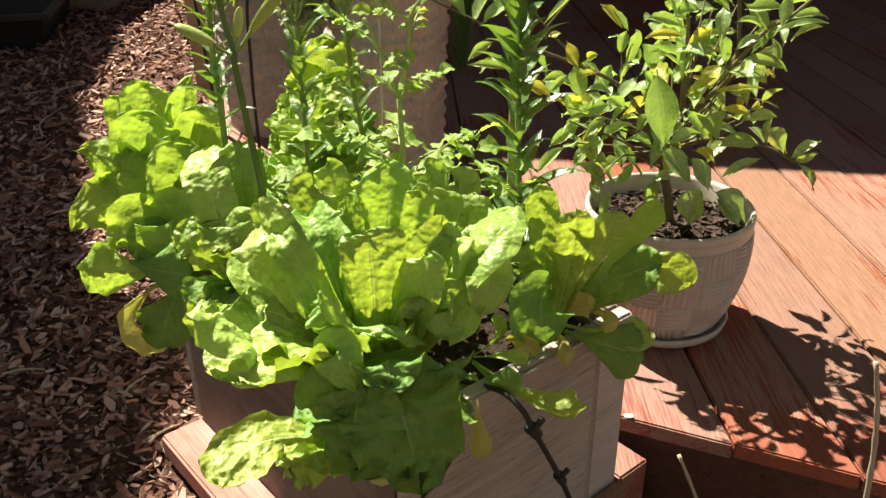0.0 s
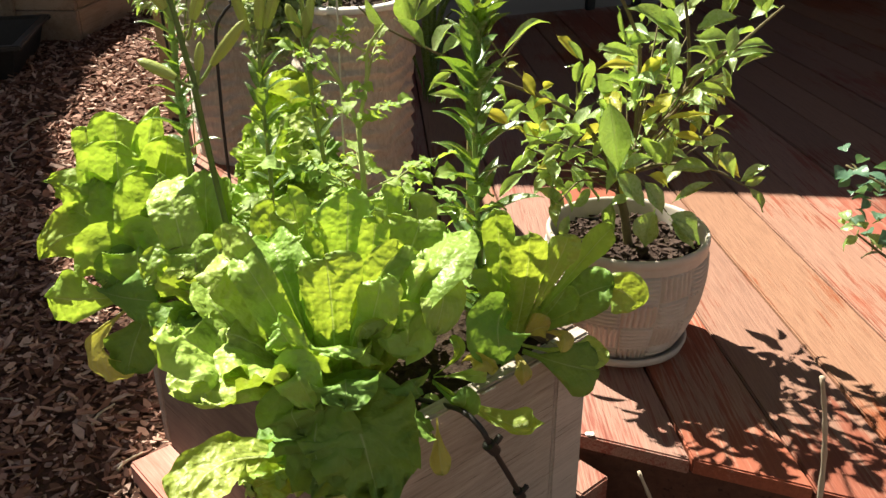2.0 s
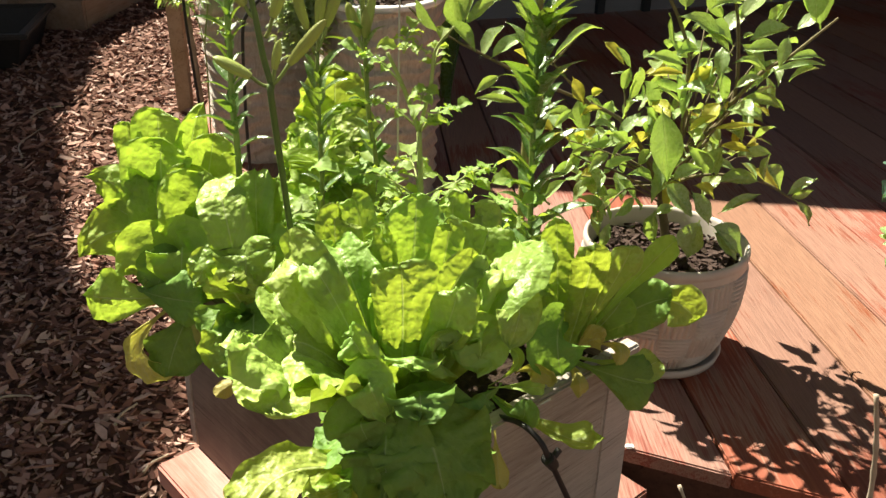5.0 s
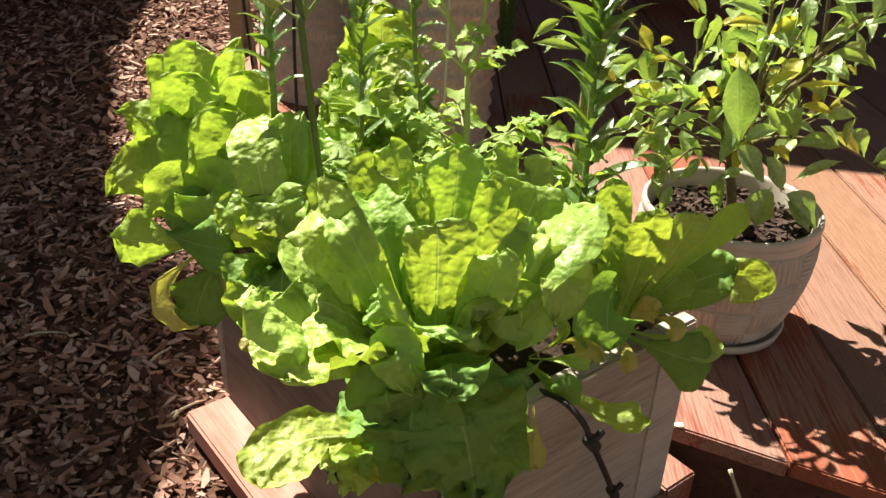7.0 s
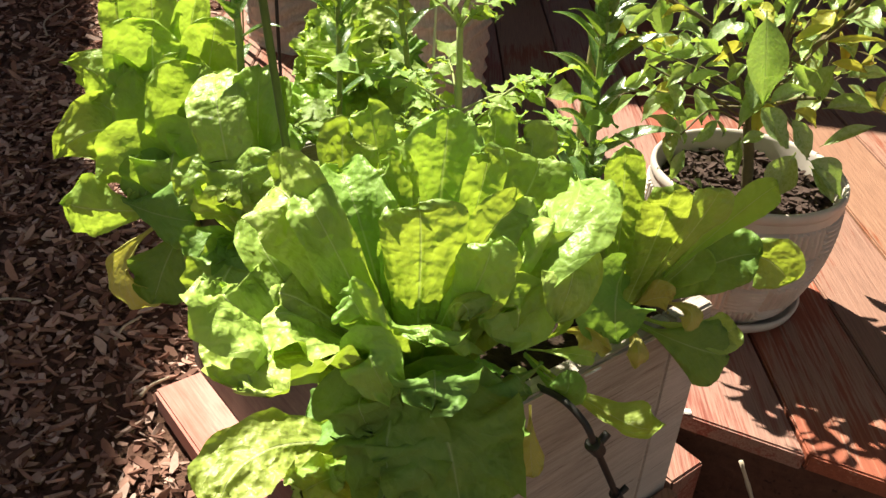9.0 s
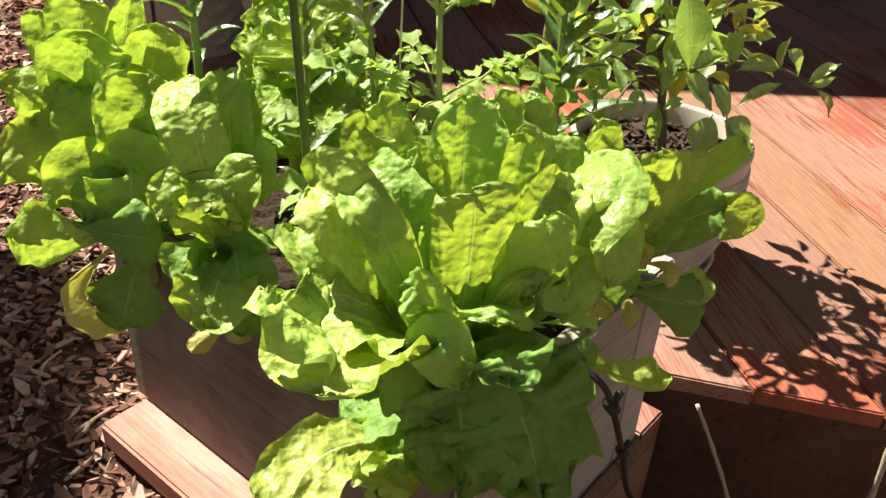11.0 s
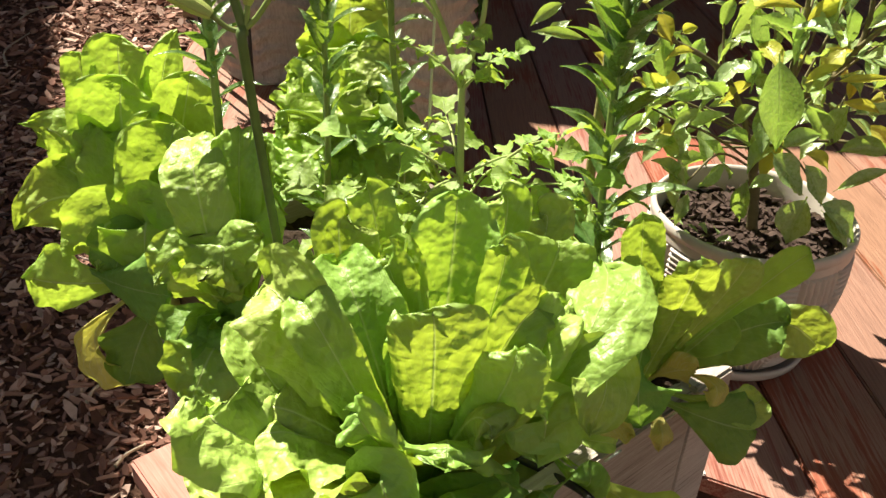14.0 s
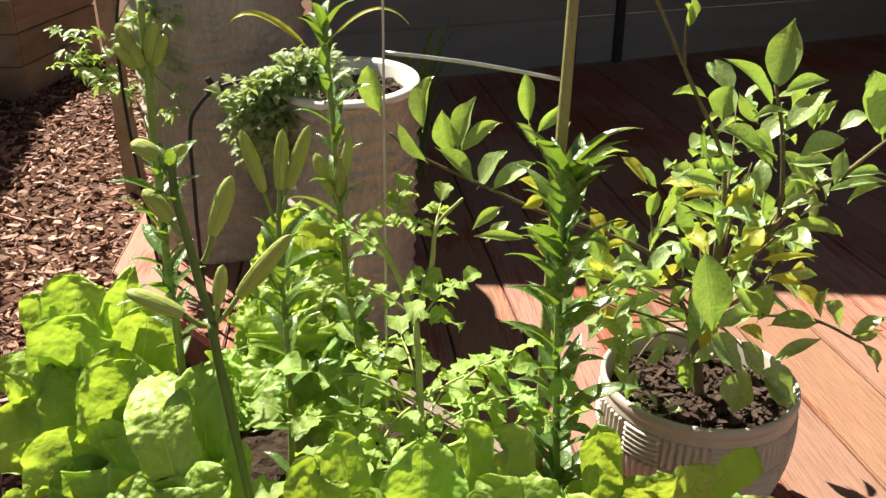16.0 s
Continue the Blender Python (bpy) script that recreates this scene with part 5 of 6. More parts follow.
citrus_leaf((0.348, 1.190, 0.414), (0.035, -0.008, 0.030), 0.047, 0.0097, up=LOOK, yellow=True)
citrus_leaf((0.381, 1.190, 0.420), (0.071, -0.008, 0.010), 0.072, 0.0065, up=LOOK, yellow=True)
citrus_leaf((0.400, 1.200, 0.392), (0.047, -0.008, 0.000), 0.047, 0.0083, up=LOOK, yellow=True)
citrus_leaf((0.388, 1.150, 0.353), (0.056, -0.008, 0.012), 0.058, 0.0153, up=LOOK)
citrus_leaf((0.394, 1.140, 0.309), (0.054, -0.008, 0.036), 0.065, 0.0098, up=LOOK)
citrus_leaf((0.469, 1.180, 0.341), (-0.001, -0.008, 0.054), 0.055, 0.0101, up=LOOK)
citrus_leaf((0.491, 1.170, 0.335), (-0.033, -0.008, 0.047), 0.058, 0.0168, up=LOOK)
citrus_leaf((0.491, 1.150, 0.334), (0.038, -0.008, 0.037), 0.054, 0.0099, up=LOOK)
citrus_leaf((0.498, 1.150, 0.330), (0.028, -0.008, 0.019), 0.035, 0.0083, up=LOOK)
citrus_leaf((0.502, 1.140, 0.332), (0.025, -0.008, -0.032), 0.041, 0.0099, up=LOOK)
citrus_leaf((0.377, 1.160, 0.291), (-0.013, -0.008, -0.053), 0.055, 0.0250, up=LOOK)
citrus_leaf((0.401, 1.180, 0.274), (0.052, -0.008, -0.036), 0.064, 0.0240, up=LOOK)
citrus_leaf((0.402, 1.170, 0.269), (0.041, -0.008, -0.042), 0.059, 0.0170, up=LOOK)
citrus_leaf((0.259, 1.220, 0.259), (-0.012, -0.008, -0.039), 0.042, 0.0104, up=LOOK)
citrus_leaf((0.244, 1.200, 0.399), (-0.040, -0.008, -0.004), 0.041, 0.0122, up=LOOK)
citrus_leaf((0.249, 1.200, 0.413), (-0.044, -0.008, 0.017), 0.048, 0.0097, up=LOOK)
citrus_leaf((0.261, 1.180, 0.400), (-0.029, -0.008, 0.027), 0.040, 0.0104, up=LOOK)
citrus_leaf((0.285, 1.200, 0.359), (0.021, -0.008, 0.034), 0.041, 0.0108, up=LOOK)
citrus_leaf((0.235, 1.170, 0.391), (-0.030, -0.008, -0.025), 0.040, 0.0095, up=LOOK)
citrus_leaf((0.314, 1.200, 0.330), (-0.045, -0.008, 0.027), 0.053, 0.0118, up=LOOK)
citrus_leaf((0.330, 1.200, 0.342), (0.024, -0.008, 0.034), 0.043, 0.0101, up=LOOK)
citrus_leaf((0.361, 1.170, 0.341), (0.032, -0.008, -0.012), 0.035, 0.0107, up=LOOK, yellow=True)
citrus_leaf((0.385, 1.220, 0.392), (-0.030, -0.008, 0.035), 0.046, 0.0110, up=LOOK)
citrus_leaf((0.387, 1.200, 0.371), (0.045, -0.008, -0.013), 0.048, 0.0092, up=LOOK)
citrus_leaf((0.319, 1.200, 0.404), (-0.030, -0.008, 0.027), 0.041, 0.0098, up=LOOK)
citrus_leaf((0.309, 1.210, 0.422), (-0.024, -0.008, 0.030), 0.039, 0.0090, up=LOOK)
citrus_leaf((0.287, 1.200, 0.311), (-0.028, -0.008, -0.027), 0.040, 0.0110, up=LOOK)
citrus_leaf((0.342, 1.180, 0.305), (-0.030, -0.008, -0.010), 0.033, 0.0101, up=LOOK)
citrus_leaf((0.276, 1.220, 0.688), (-0.003, -0.008, 0.039), 0.040, 0.0088, up=LOOK)
citrus_leaf((0.278, 1.220, 0.690), (-0.013, -0.008, 0.033), 0.036, 0.0066, up=LOOK)
citrus_leaf((0.335, 1.250, 0.516), (-0.021, -0.008, 0.069), 0.072, 0.0074, up=LOOK)
citrus_leaf((0.221, 1.190, 0.448), (-0.032, -0.008, -0.003), 0.033, 0.0071, up=LOOK, yellow=True)
citrus_leaf((0.184, 1.200, 0.445), (-0.031, -0.008, -0.021), 0.038, 0.0071, up=LOOK)
citrus_leaf((0.507, 1.200, 0.570), (-0.027, -0.008, 0.092), 0.096, 0.0236, up=LOOK)
citrus_leaf((0.528, 1.200, 0.508), (-0.047, -0.008, -0.012), 0.049, 0.0105, up=LOOK)
# small leaves crowded along the lower twigs; rear clusters added to shade the deck
for at, count in (((0.25, 1.22, 0.40), 9), ((0.22, 1.24, 0.36), 9), ((0.33, 1.23, 0.41), 9), ((0.40, 1.22, 0.44), 9), ((0.39, 1.26, 0.52), 8), ((0.30, 1.25, 0.46), 8), ((0.36, 1.21, 0.36), 7),
                  ((0.20, 1.26, 0.32), 8), ((0.24, 1.27, 0.30), 8), ((0.27, 1.28, 0.35), 8), ((0.19, 1.25, 0.38), 7),
                  ((0.42, 1.43, 0.42), 10), ((0.47, 1.41, 0.36), 10), ((0.50, 1.38, 0.31), 9), ((0.40, 1.37, 0.45), 10), ((0.48, 1.35, 0.42), 10), ((0.36, 1.40, 0.48), 8), ((0.45, 1.33, 0.52), 9), ((0.51, 1.36, 0.50), 8), ((0.42, 1.40, 0.56), 8), ((0.46, 1.30, 0.34), 8)):
    at = Vector(at)
    branch([(0.352, 1.25, 0.31), (0.352 + (at.x - 0.352) * 0.6, 1.25 + (at.y - 1.25) * 0.5, 0.31 + (at.z - 0.31) * 0.7), at], 0.0018, 0.0010, "twig")
    for i in range(count):
        o = Vector((rndc.gauss(0, 1), rndc.gauss(0, 1), rndc.gauss(0, 0.9)))
        s_ = rndc.uniform(0.036, 0.062)
        citrus_leaf(at + o * 0.020, o.normalized() + Vector((0, -0.2, 0.1)), s_, s_ * rndc.uniform(0.2, 0.30), yellow=rndc.random() < 0.15)


# ---- tall planters behind ----
def tall_planter(name, at, h, sx, sy, label, turn=0.0):
    ob = thing(name, at, label, "tall planter", "tall planters", turn=turn)
    # rippled wall: uneven ridges that wander round it
    sides, rows = 128, 150
    verts, faces = [], []
    for row in range(rows + 1):
        t = row / rows
        for i in range(sides):
            an = 2 * math.pi * i / sides
            cx, cy = math.cos(an), math.sin(an)
            ph = 1.5 * noise.noise((cx * 1.6, cy * 1.6, t * h * 3.0)) + 0.5 * noise.noise((cx * 5, cy * 5, t * h * 8))
            rip = math.sin(t * h * 185 + ph * 3.6)
            rip = (0.5 + 0.5 * rip) ** 1.6 * (0.6 + 0.8 * noise.noise((cx * 3 + 9, cy * 3, t * h * 9)))
            r = 0.86 + 0.14 * t + 0.03 * noise.noise((cx * 2, cy * 2, t * h * 5)) * 0.6
            verts.append((cx * (r * sx + 0.0110 * rip), cy * (r * sy + 0.0110 * rip), h * t))
    for row in range(rows):
        for i in range(sides):
            i2 = (i + 1) % sides
            faces.append((row * sides + i, row * sides + i2, (row + 1) * sides + i2, (row + 1) * sides + i))
    link_mesh("body", verts, faces, RESIN, ob)
    lathe("rim", [(1.0, h - 0.004), (1.03, h), (1.035, h + 0.006), (1.02, h + 0.011), (0.92, h + 0.011), (0.90, h + 0.004), (0.88, h - 0.08)], RIM_PALE, ob, "pale rounded rim", 96, sx, sy)
    soil = soil_patch("tall_planter_soil", sx * 0.9, sy * 0.9, (at[0], at[1], h - 0.024), 0, "dark soil with bark in the tall planter", True, 7)
    return ob


tall_planter("tall_planter", (-0.125, 1.93, 0.0), 0.475, 0.137, 0.20, "tall tan cast planter with a pale rim")
tall_planter("tall_planter", (-0.43, 2.35, 0.0), 0.80, 0.20, 0.22, "larger tall tan cast planter in front of the wall")


# ---- lilies ----
def lily_leaf_mesh(seed):
    v, f, uv = leaf_grid((0, 0, 0), (0, 0.058, 0.034), 0.0100, (0, -0.4, 1), rise=0.09, cup=0.30, ruffle=0.03, waves=1.5, blister=0.0002, shape="lance", seed=seed, nu=6, nv=10, droop=0.14)
    ob = link_mesh("leaf", v, f, LILY, None, "", uv)
    me = ob.data
    bpy.data.objects.remove(ob)
    return me


LILY_LEAVES = [lily_leaf_mesh(s) for s in range(5)]


def lily_bud(parent, at, way, length, r):
    """A closed bud on its stalk, ridged along three seams."""
    way = Vector(way).normalized()
    q = way.to_track_quat("Z", "Y")
    sides, rows = 12, 12
    verts, faces, uv = [], [], []
    for j in range(rows + 1):
        t = j / rows
        rr = 0.76 * r * (0.50 + 0.50 * math.sin(math.pi * min(1.0, t * 0.92) ** 0.85)) * (1 - t ** 9) ** 0.5 + 0.0006
        for i in range(sides):
            a = 2 * math.pi * i / sides
            k = rr * (1 + 0.10 * math.cos(3 * a))
            verts.append(Vector(at) + q @ Vector((k * math.cos(a), k * math.sin(a), t * length)))
            uv.append((0.5 + 0.4 * math.sin(3 * a), t))
    for j in range(rows):
        for i in range(sides):
            i2 = (i + 1) % sides
            faces.append((j * sides + i, j * sides + i2, (j + 1) * sides + i2, (j + 1) * sides + i))
    return link_mesh("bud", verts, faces, BUD, parent, "green lily bud", uv)


def lily(points, r, count, label, leaf_from=0.0, leaf_to=1.0, size=1.0, buds=(), seed=0, stem=STEM):
    base = Vector(points[0])
    ob = thing("lily", base, label, "lily", "lilies in the planter")
    pts = [Vector(p) - base for p in points]
    tube("stem", pts, r, r * 0.7, stem, ob)
    line = smooth_path(pts, 12)
    rnd = random.Random(seed)
    for i in range(count):
        t = leaf_from + (leaf_to - leaf_from) * (i + 0.5) / count
        p = line[int(t * (len(line) - 1))]
        me = LILY_LEAVES[i % 5]
        lf = new("leaf", me)
        lf.parent = ob
        s = size * rnd.uniform(0.6, 1.3) * (1.0 - 0.25 * max(0.0, t - 0.6))
        lf.matrix_basis = Matrix.Translation(p) @ Euler((rnd.uniform(-0.25, 0.30) + 0.35 * t, rnd.uniform(-0.3, 0.3), i * 2.399 + rnd.uniform(-0.3, 0.3))).to_matrix().to_4x4() @ Matrix.Diagonal((s, s, s, 1))
    for foot, tip, br in buds:
        foot, tip = Vector(foot) - base, Vector(tip) - base
        d = tip - foot
        cut = foot + d * 0.34
        stalk_ob = tube("bud_stalk", [foot, foot + d * 0.16 + Vector((0, 0, -0.002)), cut], 0.0018, 0.0016, STEM, ob)
        lily_bud(stalk_ob, cut, tip - cut, (tip - cut).length, br)
    return ob


lily([(0.112, 0.985, 0.185), (0.107, 0.98, 0.264), (0.098, 0.98, 0.418), (0.095, 0.98, 0.545), (0.093, 0.98, 0.615)], 0.0042, 92, "tall lily with a whorl of narrow glossy leaves", 0.05, 0.97, 1.12, seed=2)
lily([(-0.150, 0.83, 0.185), (-0.157, 0.785, 0.366), (-0.166, 0.745, 0.574), (-0.166, 0.745, 0.595), (-0.171, 0.745, 0.619), (-0.175, 0.745, 0.650), (-0.179, 0.745, 0.677), (-0.179, 0.745, 0.698)], 0.0033, 7, "lily with a dark bare stem and several buds", 0.80, 1.0, 0.42, buds=[
    ((-0.167, 0.745, 0.594), (-0.214, 0.745, 0.619), 0.0062),
    ((-0.166, 0.745, 0.595), (-0.117, 0.745, 0.652), 0.0062),
    ((-0.165, 0.745, 0.597), (-0.157, 0.745, 0.634), 0.0046),
    ((-0.168, 0.745, 0.636), (-0.147, 0.745, 0.688), 0.0064),
    ((-0.177, 0.745, 0.653), (-0.196, 0.745, 0.681), 0.006),
    ((-0.178, 0.745, 0.696), (-0.199, 0.745, 0.708), 0.0056),
    ((-0.179, 0.745, 0.698), (-0.170, 0.745, 0.706), 0.003)], seed=3, stem=STEM_DARK)
lily([(-0.262, 1.0, 0.185), (-0.256, 1.000, 0.423), (-0.257, 1.000, 0.505), (-0.255, 1.000, 0.569), (-0.254, 1.000, 0.625), (-0.252, 1.000, 0.687), (-0.250, 1.000, 0.750)], 0.0042, 34, "tall lily with a cluster of buds at the top", 0.16, 0.66, 0.66, buds=[
    ((-0.252, 1.000, 0.687), (-0.269, 0.995, 0.733), 0.0075), ((-0.252, 1.000, 0.687), (-0.240, 0.995, 0.734), 0.007), ((-0.252, 1.000, 0.687), (-0.233, 0.995, 0.724), 0.007), ((-0.252, 1.000, 0.687), (-0.273, 0.995, 0.717), 0.007), ((-0.252, 1.000, 0.687), (-0.261, 0.995, 0.719), 0.007)], seed=4)
lily([(-0.165, 0.98, 0.185), (-0.154, 0.980, 0.400), (-0.154, 0.980, 0.499), (-0.153, 0.980, 0.571)], 0.0032, 34, "lily with two upright buds", 0.10, 0.90, 0.66, buds=[
    ((-0.153, 0.980, 0.571), (-0.144, 0.980, 0.649), 0.0075),
    ((-0.152, 0.980, 0.572), (-0.122, 0.980, 0.652), 0.0075),
    ((-0.156, 0.980, 0.568), (-0.178, 0.980, 0.649), 0.007)], seed=5)
slender = lily([(-0.10, 1.0, 0.185), (-0.087, 1.000, 0.388), (-0.097, 1.000, 0.489), (-0.101, 1.000, 0.576), (-0.104, 1.000, 0.658), (-0.107, 1.000, 0.712), (-0.108, 1.000, 0.725)], 0.0032, 44, "slender lily with small pointed leaves", 0.06, 1.0, 0.62, buds=[
    ((-0.101, 1.000, 0.565), (-0.120, 1.000, 0.622), 0.0075),
    ((-0.100, 1.000, 0.565), (-0.098, 1.000, 0.618), 0.007),
    ((-0.100, 1.000, 0.571), (-0.090, 1.000, 0.637), 0.0055)], seed=6)


# ---- tomato ----
def tomato_leaf(parent, foot, tip, size, seed):
    """A compound leaf: a stalk with toothed leaflets in pairs."""
    rnd = random.Random(seed)
    foot, tip = Vector(foot), Vector(tip)
    d = tip - foot
    o = parent.location
    line = smooth_path([foot, foot + d * 0.5 + Vector((0, 0, 0.12 * d.length)), tip], 6)
    stalk_ob = tube("leaf_stalk", [p - o for p in (line[0], line[len(line) // 2], line[-1])], 0.0014, 0.0008, STEM_PALE, parent)
    verts, faces, uv = [], [], []

    def add(at, way, length, half):
        up = Vector((rnd.gauss(0, 0.4), rnd.gauss(0, 0.4), 1))
        v, f, q = leaf_grid(at, at + way.normalized() * length, half, up, rise=0.12, cup=0.2, ruffle=0.2, waves=4, blister=0.0012, shape="oval", seed=rnd.randrange(9999), nu=8, nv=12, droop=0.25, teeth=0.35)
        k = len(verts)
        verts.extend(p - o for p in v)
        faces.extend(tuple(i + k for i in g) for g in f)
        uv.extend(q)

    side = d.cross(Vector((0, 0, 1)))
    side = side.normalized() if side.length > 1e-4 else Vector((1, 0, 0))
    for i, t in enumerate((0.35, 0.55, 0.75, 0.9)):
        p = line[int(t * (len(line) - 1))]
        for s in (-1, 1):
            add(p, side * s + d.normalized() * 0.5, size * rnd.uniform(0.6, 1.0) * (1 - 0.2 * i * 0.5), size * 0.24)
    add(line[-1], d.normalized(), size * 1.2, size * 0.32)
    link_mesh("leaf", verts, faces, TOMATO, stalk_ob, "", uv)


tomato = thing("tomato_plant", (-0.034, 0.92, 0.185), "young tomato plant with pale stem and toothed leaves", "tomato plant")
TO = tomato.location
for pts, r0, r1 in (([(-0.034, 0.92, 0.185), (-0.034, 0.92, 0.384), (-0.038, 0.92, 0.503)], 0.0034, 0.0028), ([(-0.038, 0.92, 0.50), (-0.054, 0.92, 0.545), (-0.072, 0.92, 0.585)], 0.003, 0.0018), ([(-0.038, 0.92, 0.50), (-0.026, 0.905, 0.554), (-0.022, 0.9, 0.592), (-0.004, 0.885, 0.620)], 0.0026, 0.0012)):
    tube("stem", [Vector(p) - TO for p in pts], r0, r1, STEM_PALE, tomato)
rt = random.Random(5)
for z, n, reach in ((0.27, 6, 0.10), (0.31, 7, 0.12), (0.35, 7, 0.13), (0.385, 7, 0.12), (0.42, 5, 0.09), (0.50, 3, 0.06), (0.55, 4, 0.05), (0.585, 3, 0.035)):
    for i in range(n):
        ang = i * 6.283 / n + z * 31
        if z > 0.33 and math.cos(ang) > 0.4 and math.sin(ang) < -0.1:
            continue                                  # nothing grows out over the pale lettuce
        x = -0.036 if z < 0.51 else (-0.055 if i % 2 else -0.026)
        foot = Vector((x, 0.918, z))
        tomato_leaf(tomato, foot, foot + Vector((math.cos(ang) * reach, math.sin(ang) * reach * 0.9, rt.uniform(-0.01, 0.04))), 0.034 if z < 0.45 else 0.022, rt.randrange(9999))
tomato_leaf(tomato, (-0.0, 0.93, 0.43), (0.045, 0.937, 0.45), 0.03, 77)

# ---- supports ----
stake = thing("plant_stake", (0.094, 1.018, 0.185), "olive-brown bamboo stake with a wire loop", "plant stake")
tube("cane", [(0, 0, 0), (0.000, 0, 0.26), (0.009, 0, 0.66)], 0.0054, 0.0050, STAKE_WOOD, stake, knots=0.08)
hoop = thing("wire_support", (-0.067, 0.985, 0.185), "thin galvanised wire plant support", "plant support")
tube("upright", [(0, 0, 0), (0.004, 0, 0.26), (0.009, 0, 0.66)], 0.0011, 0.0011, WIRE, hoop)
tube("crossbar", [(0.008, 0, 0.525), (0.08, 0.003, 0.515), (0.155, 0.006, 0.50)], 0.0017, 0.0017, WIRE, hoop)


# ---- drip line, clips and stalks ----
def drip_line(name, points, label, r=0.0042, joints=()):
    ob = thing(name, points[0], label, "drip line", "drip lines")
    o = Vector(points[0])
    hose = tube("hose", [Vector(p) - o for p in points], r, r, RUBBER, ob, sides=10)
    for p, way, size in joints:
        q = Vector(way).normalized().to_track_quat("Z", "Y").to_matrix().to_4x4()
        bm = bmesh.new()
        bmesh.ops.create_cone(bm, cap_ends=True, segments=12, radius1=size, radius2=size * 0.9, depth=size * 2.6)
        ret = bmesh.ops.create_cone(bm, cap_ends=True, segments=10, radius1=size * 0.55, radius2=size * 0.5, depth=size * 2.4)
        bmesh.ops.rotate(bm, verts=ret["verts"], cent=(0, 0, 0), matrix=Matrix.Rotation(1.57, 3, "X"))
        bmesh.ops.translate(bm, verts=ret["verts"], vec=(0, size, 0))
        bmesh.ops.transform(bm, matrix=Matrix.Translation(Vector(p) - o) @ q, verts=bm.verts)
        bmesh.ops.bevel(bm, geom=bm.edges[:], offset=size * 0.1, segments=1, affect="EDGES")
        part("connector", bm, RUBBER, hose, "black plastic connector")
    return ob


drip_line("drip_line", [(0.02, 0.82, 0.20), (0.055, 0.775, 0.222), (0.074, 0.745, 0.235), (0.092, 0.729, 0.225), (0.104, 0.728, 0.200), (0.140, 0.758, 0.108), (0.170, 0.785, 0.02), (0.20, 0.80, -0.036)],
          "black rubber drip line hanging over the planter's side", 0.0032, [((0.104, 0.728, 0.200), (0.5, 0.43, -0.9), 0.0075), ((0.140, 0.758, 0.108), (0.4, 0.3, -0.9), 0.0062)])
drip_line("drip_line", [(-0.575, 2.12, 0.002), (-0.582, 2.12, 0.10), (-0.592, 2.12, 0.25), (-0.599, 2.12, 0.40), (-0.596, 2.13, 0.55), (-0.57, 2.2, 0.75)], "thin black drip line climbing beside the tall planter", 0.0034)
drip_line("drip_line", [(-0.42, 1.86, 0.0), (-0.418, 1.85, 0.20), (-0.416, 1.85, 0.278), (-0.410, 1.85, 0.41), (-0.392, 1.85, 0.452), (-0.358, 1.85, 0.483), (-0.307, 1.86, 0.497), (-0.22, 1.88, 0.497), (-0.19, 1.9, 0.43)],
          "black drip line bending over into the tall planter", 0.0036, [((-0.358, 1.85, 0.484), (0.8, 0, 0.45), 0.011)])

# tacks on the planter's rim
for at in ((0.105, 0.800, 0.2235), (0.165, 0.852, 0.2235)):
    tack = box_bm((0.022, 0.0022, 0.0022), (0, 0, 0), 0.0006)
    ob = part("staple", tack, WIRE)
    ob.location = at
    ob.rotation_euler = (0, 0, math.atan2(V.y, V.x))
    tagged(ob, "small bright wire staple on the planter's rim", "staple", "staples on the rim")

stalk = thing("dry_stalk", (0.556, 0.845, -0.295), "dry pale stalk standing before the deck's edge", "stalk", "dry stalks")
tube("stalk", [Vector(p) - stalk.location for p in ((0.556, 0.845, -0.30), (0.552, 0.848, -0.12), (0.545, 0.852, 0.03), (0.535, 0.857, 0.12), (0.520, 0.862, 0.192))], 0.0040, 0.0028, DRY, stalk, knots=0.3)
stalk2 = thing("dry_stalk", (0.425, 0.88, -0.29), "thin pale dry stalk leaning below the deck's edge", "stalk", "dry stalks")
tube("stalk", [Vector(p) - stalk2.location for p in ((0.425, 0.88, -0.29), (0.388, 0.905, -0.16), (0.362, 0.93, -0.09), (0.334, 0.950, -0.026))], 0.0030, 0.0022, DRY, stalk2, knots=0.3)


# ---- things round the deck ----
def build_raised_bed():
    bed = thing("raised_bed", (-1.70, 4.40, GROUND), "tan wooden raised garden bed standing on mulch", "raised bed", turn=-3)
    for i in range(3):
        part("front_board", box_bm((1.6, 0.03, 0.145), (-0.80, 0.0, 0.075 + 0.15 * i), 0.004), TAN_WOOD, bed)
        part("end_board", box_bm((0.03, 1.0, 0.145), (-0.016, 0.518, 0.075 + 0.15 * i), 0.004), TAN_WOOD, bed)
    part("corner_post", box_bm((0.06, 0.06, 0.47), (-0.062, 0.047, 0.235), 0.004), TAN_WOOD, bed)
    part("batten", box_bm((0.06, 0.02, 0.45), (-0.33, -0.026, 0.226), 0.004), TAN_WOOD, bed)
    part("cap", box_bm((1.62, 0.09, 0.02), (-0.80, 0.0, 0.46), 0.004), WIRE, bed, "grey metal cap strip")
    part("fill", box_bm((1.5, 0.94, 0.02), (-0.80, 0.51, 0.40), 0.004), SOIL, bed, "dark soil fill")


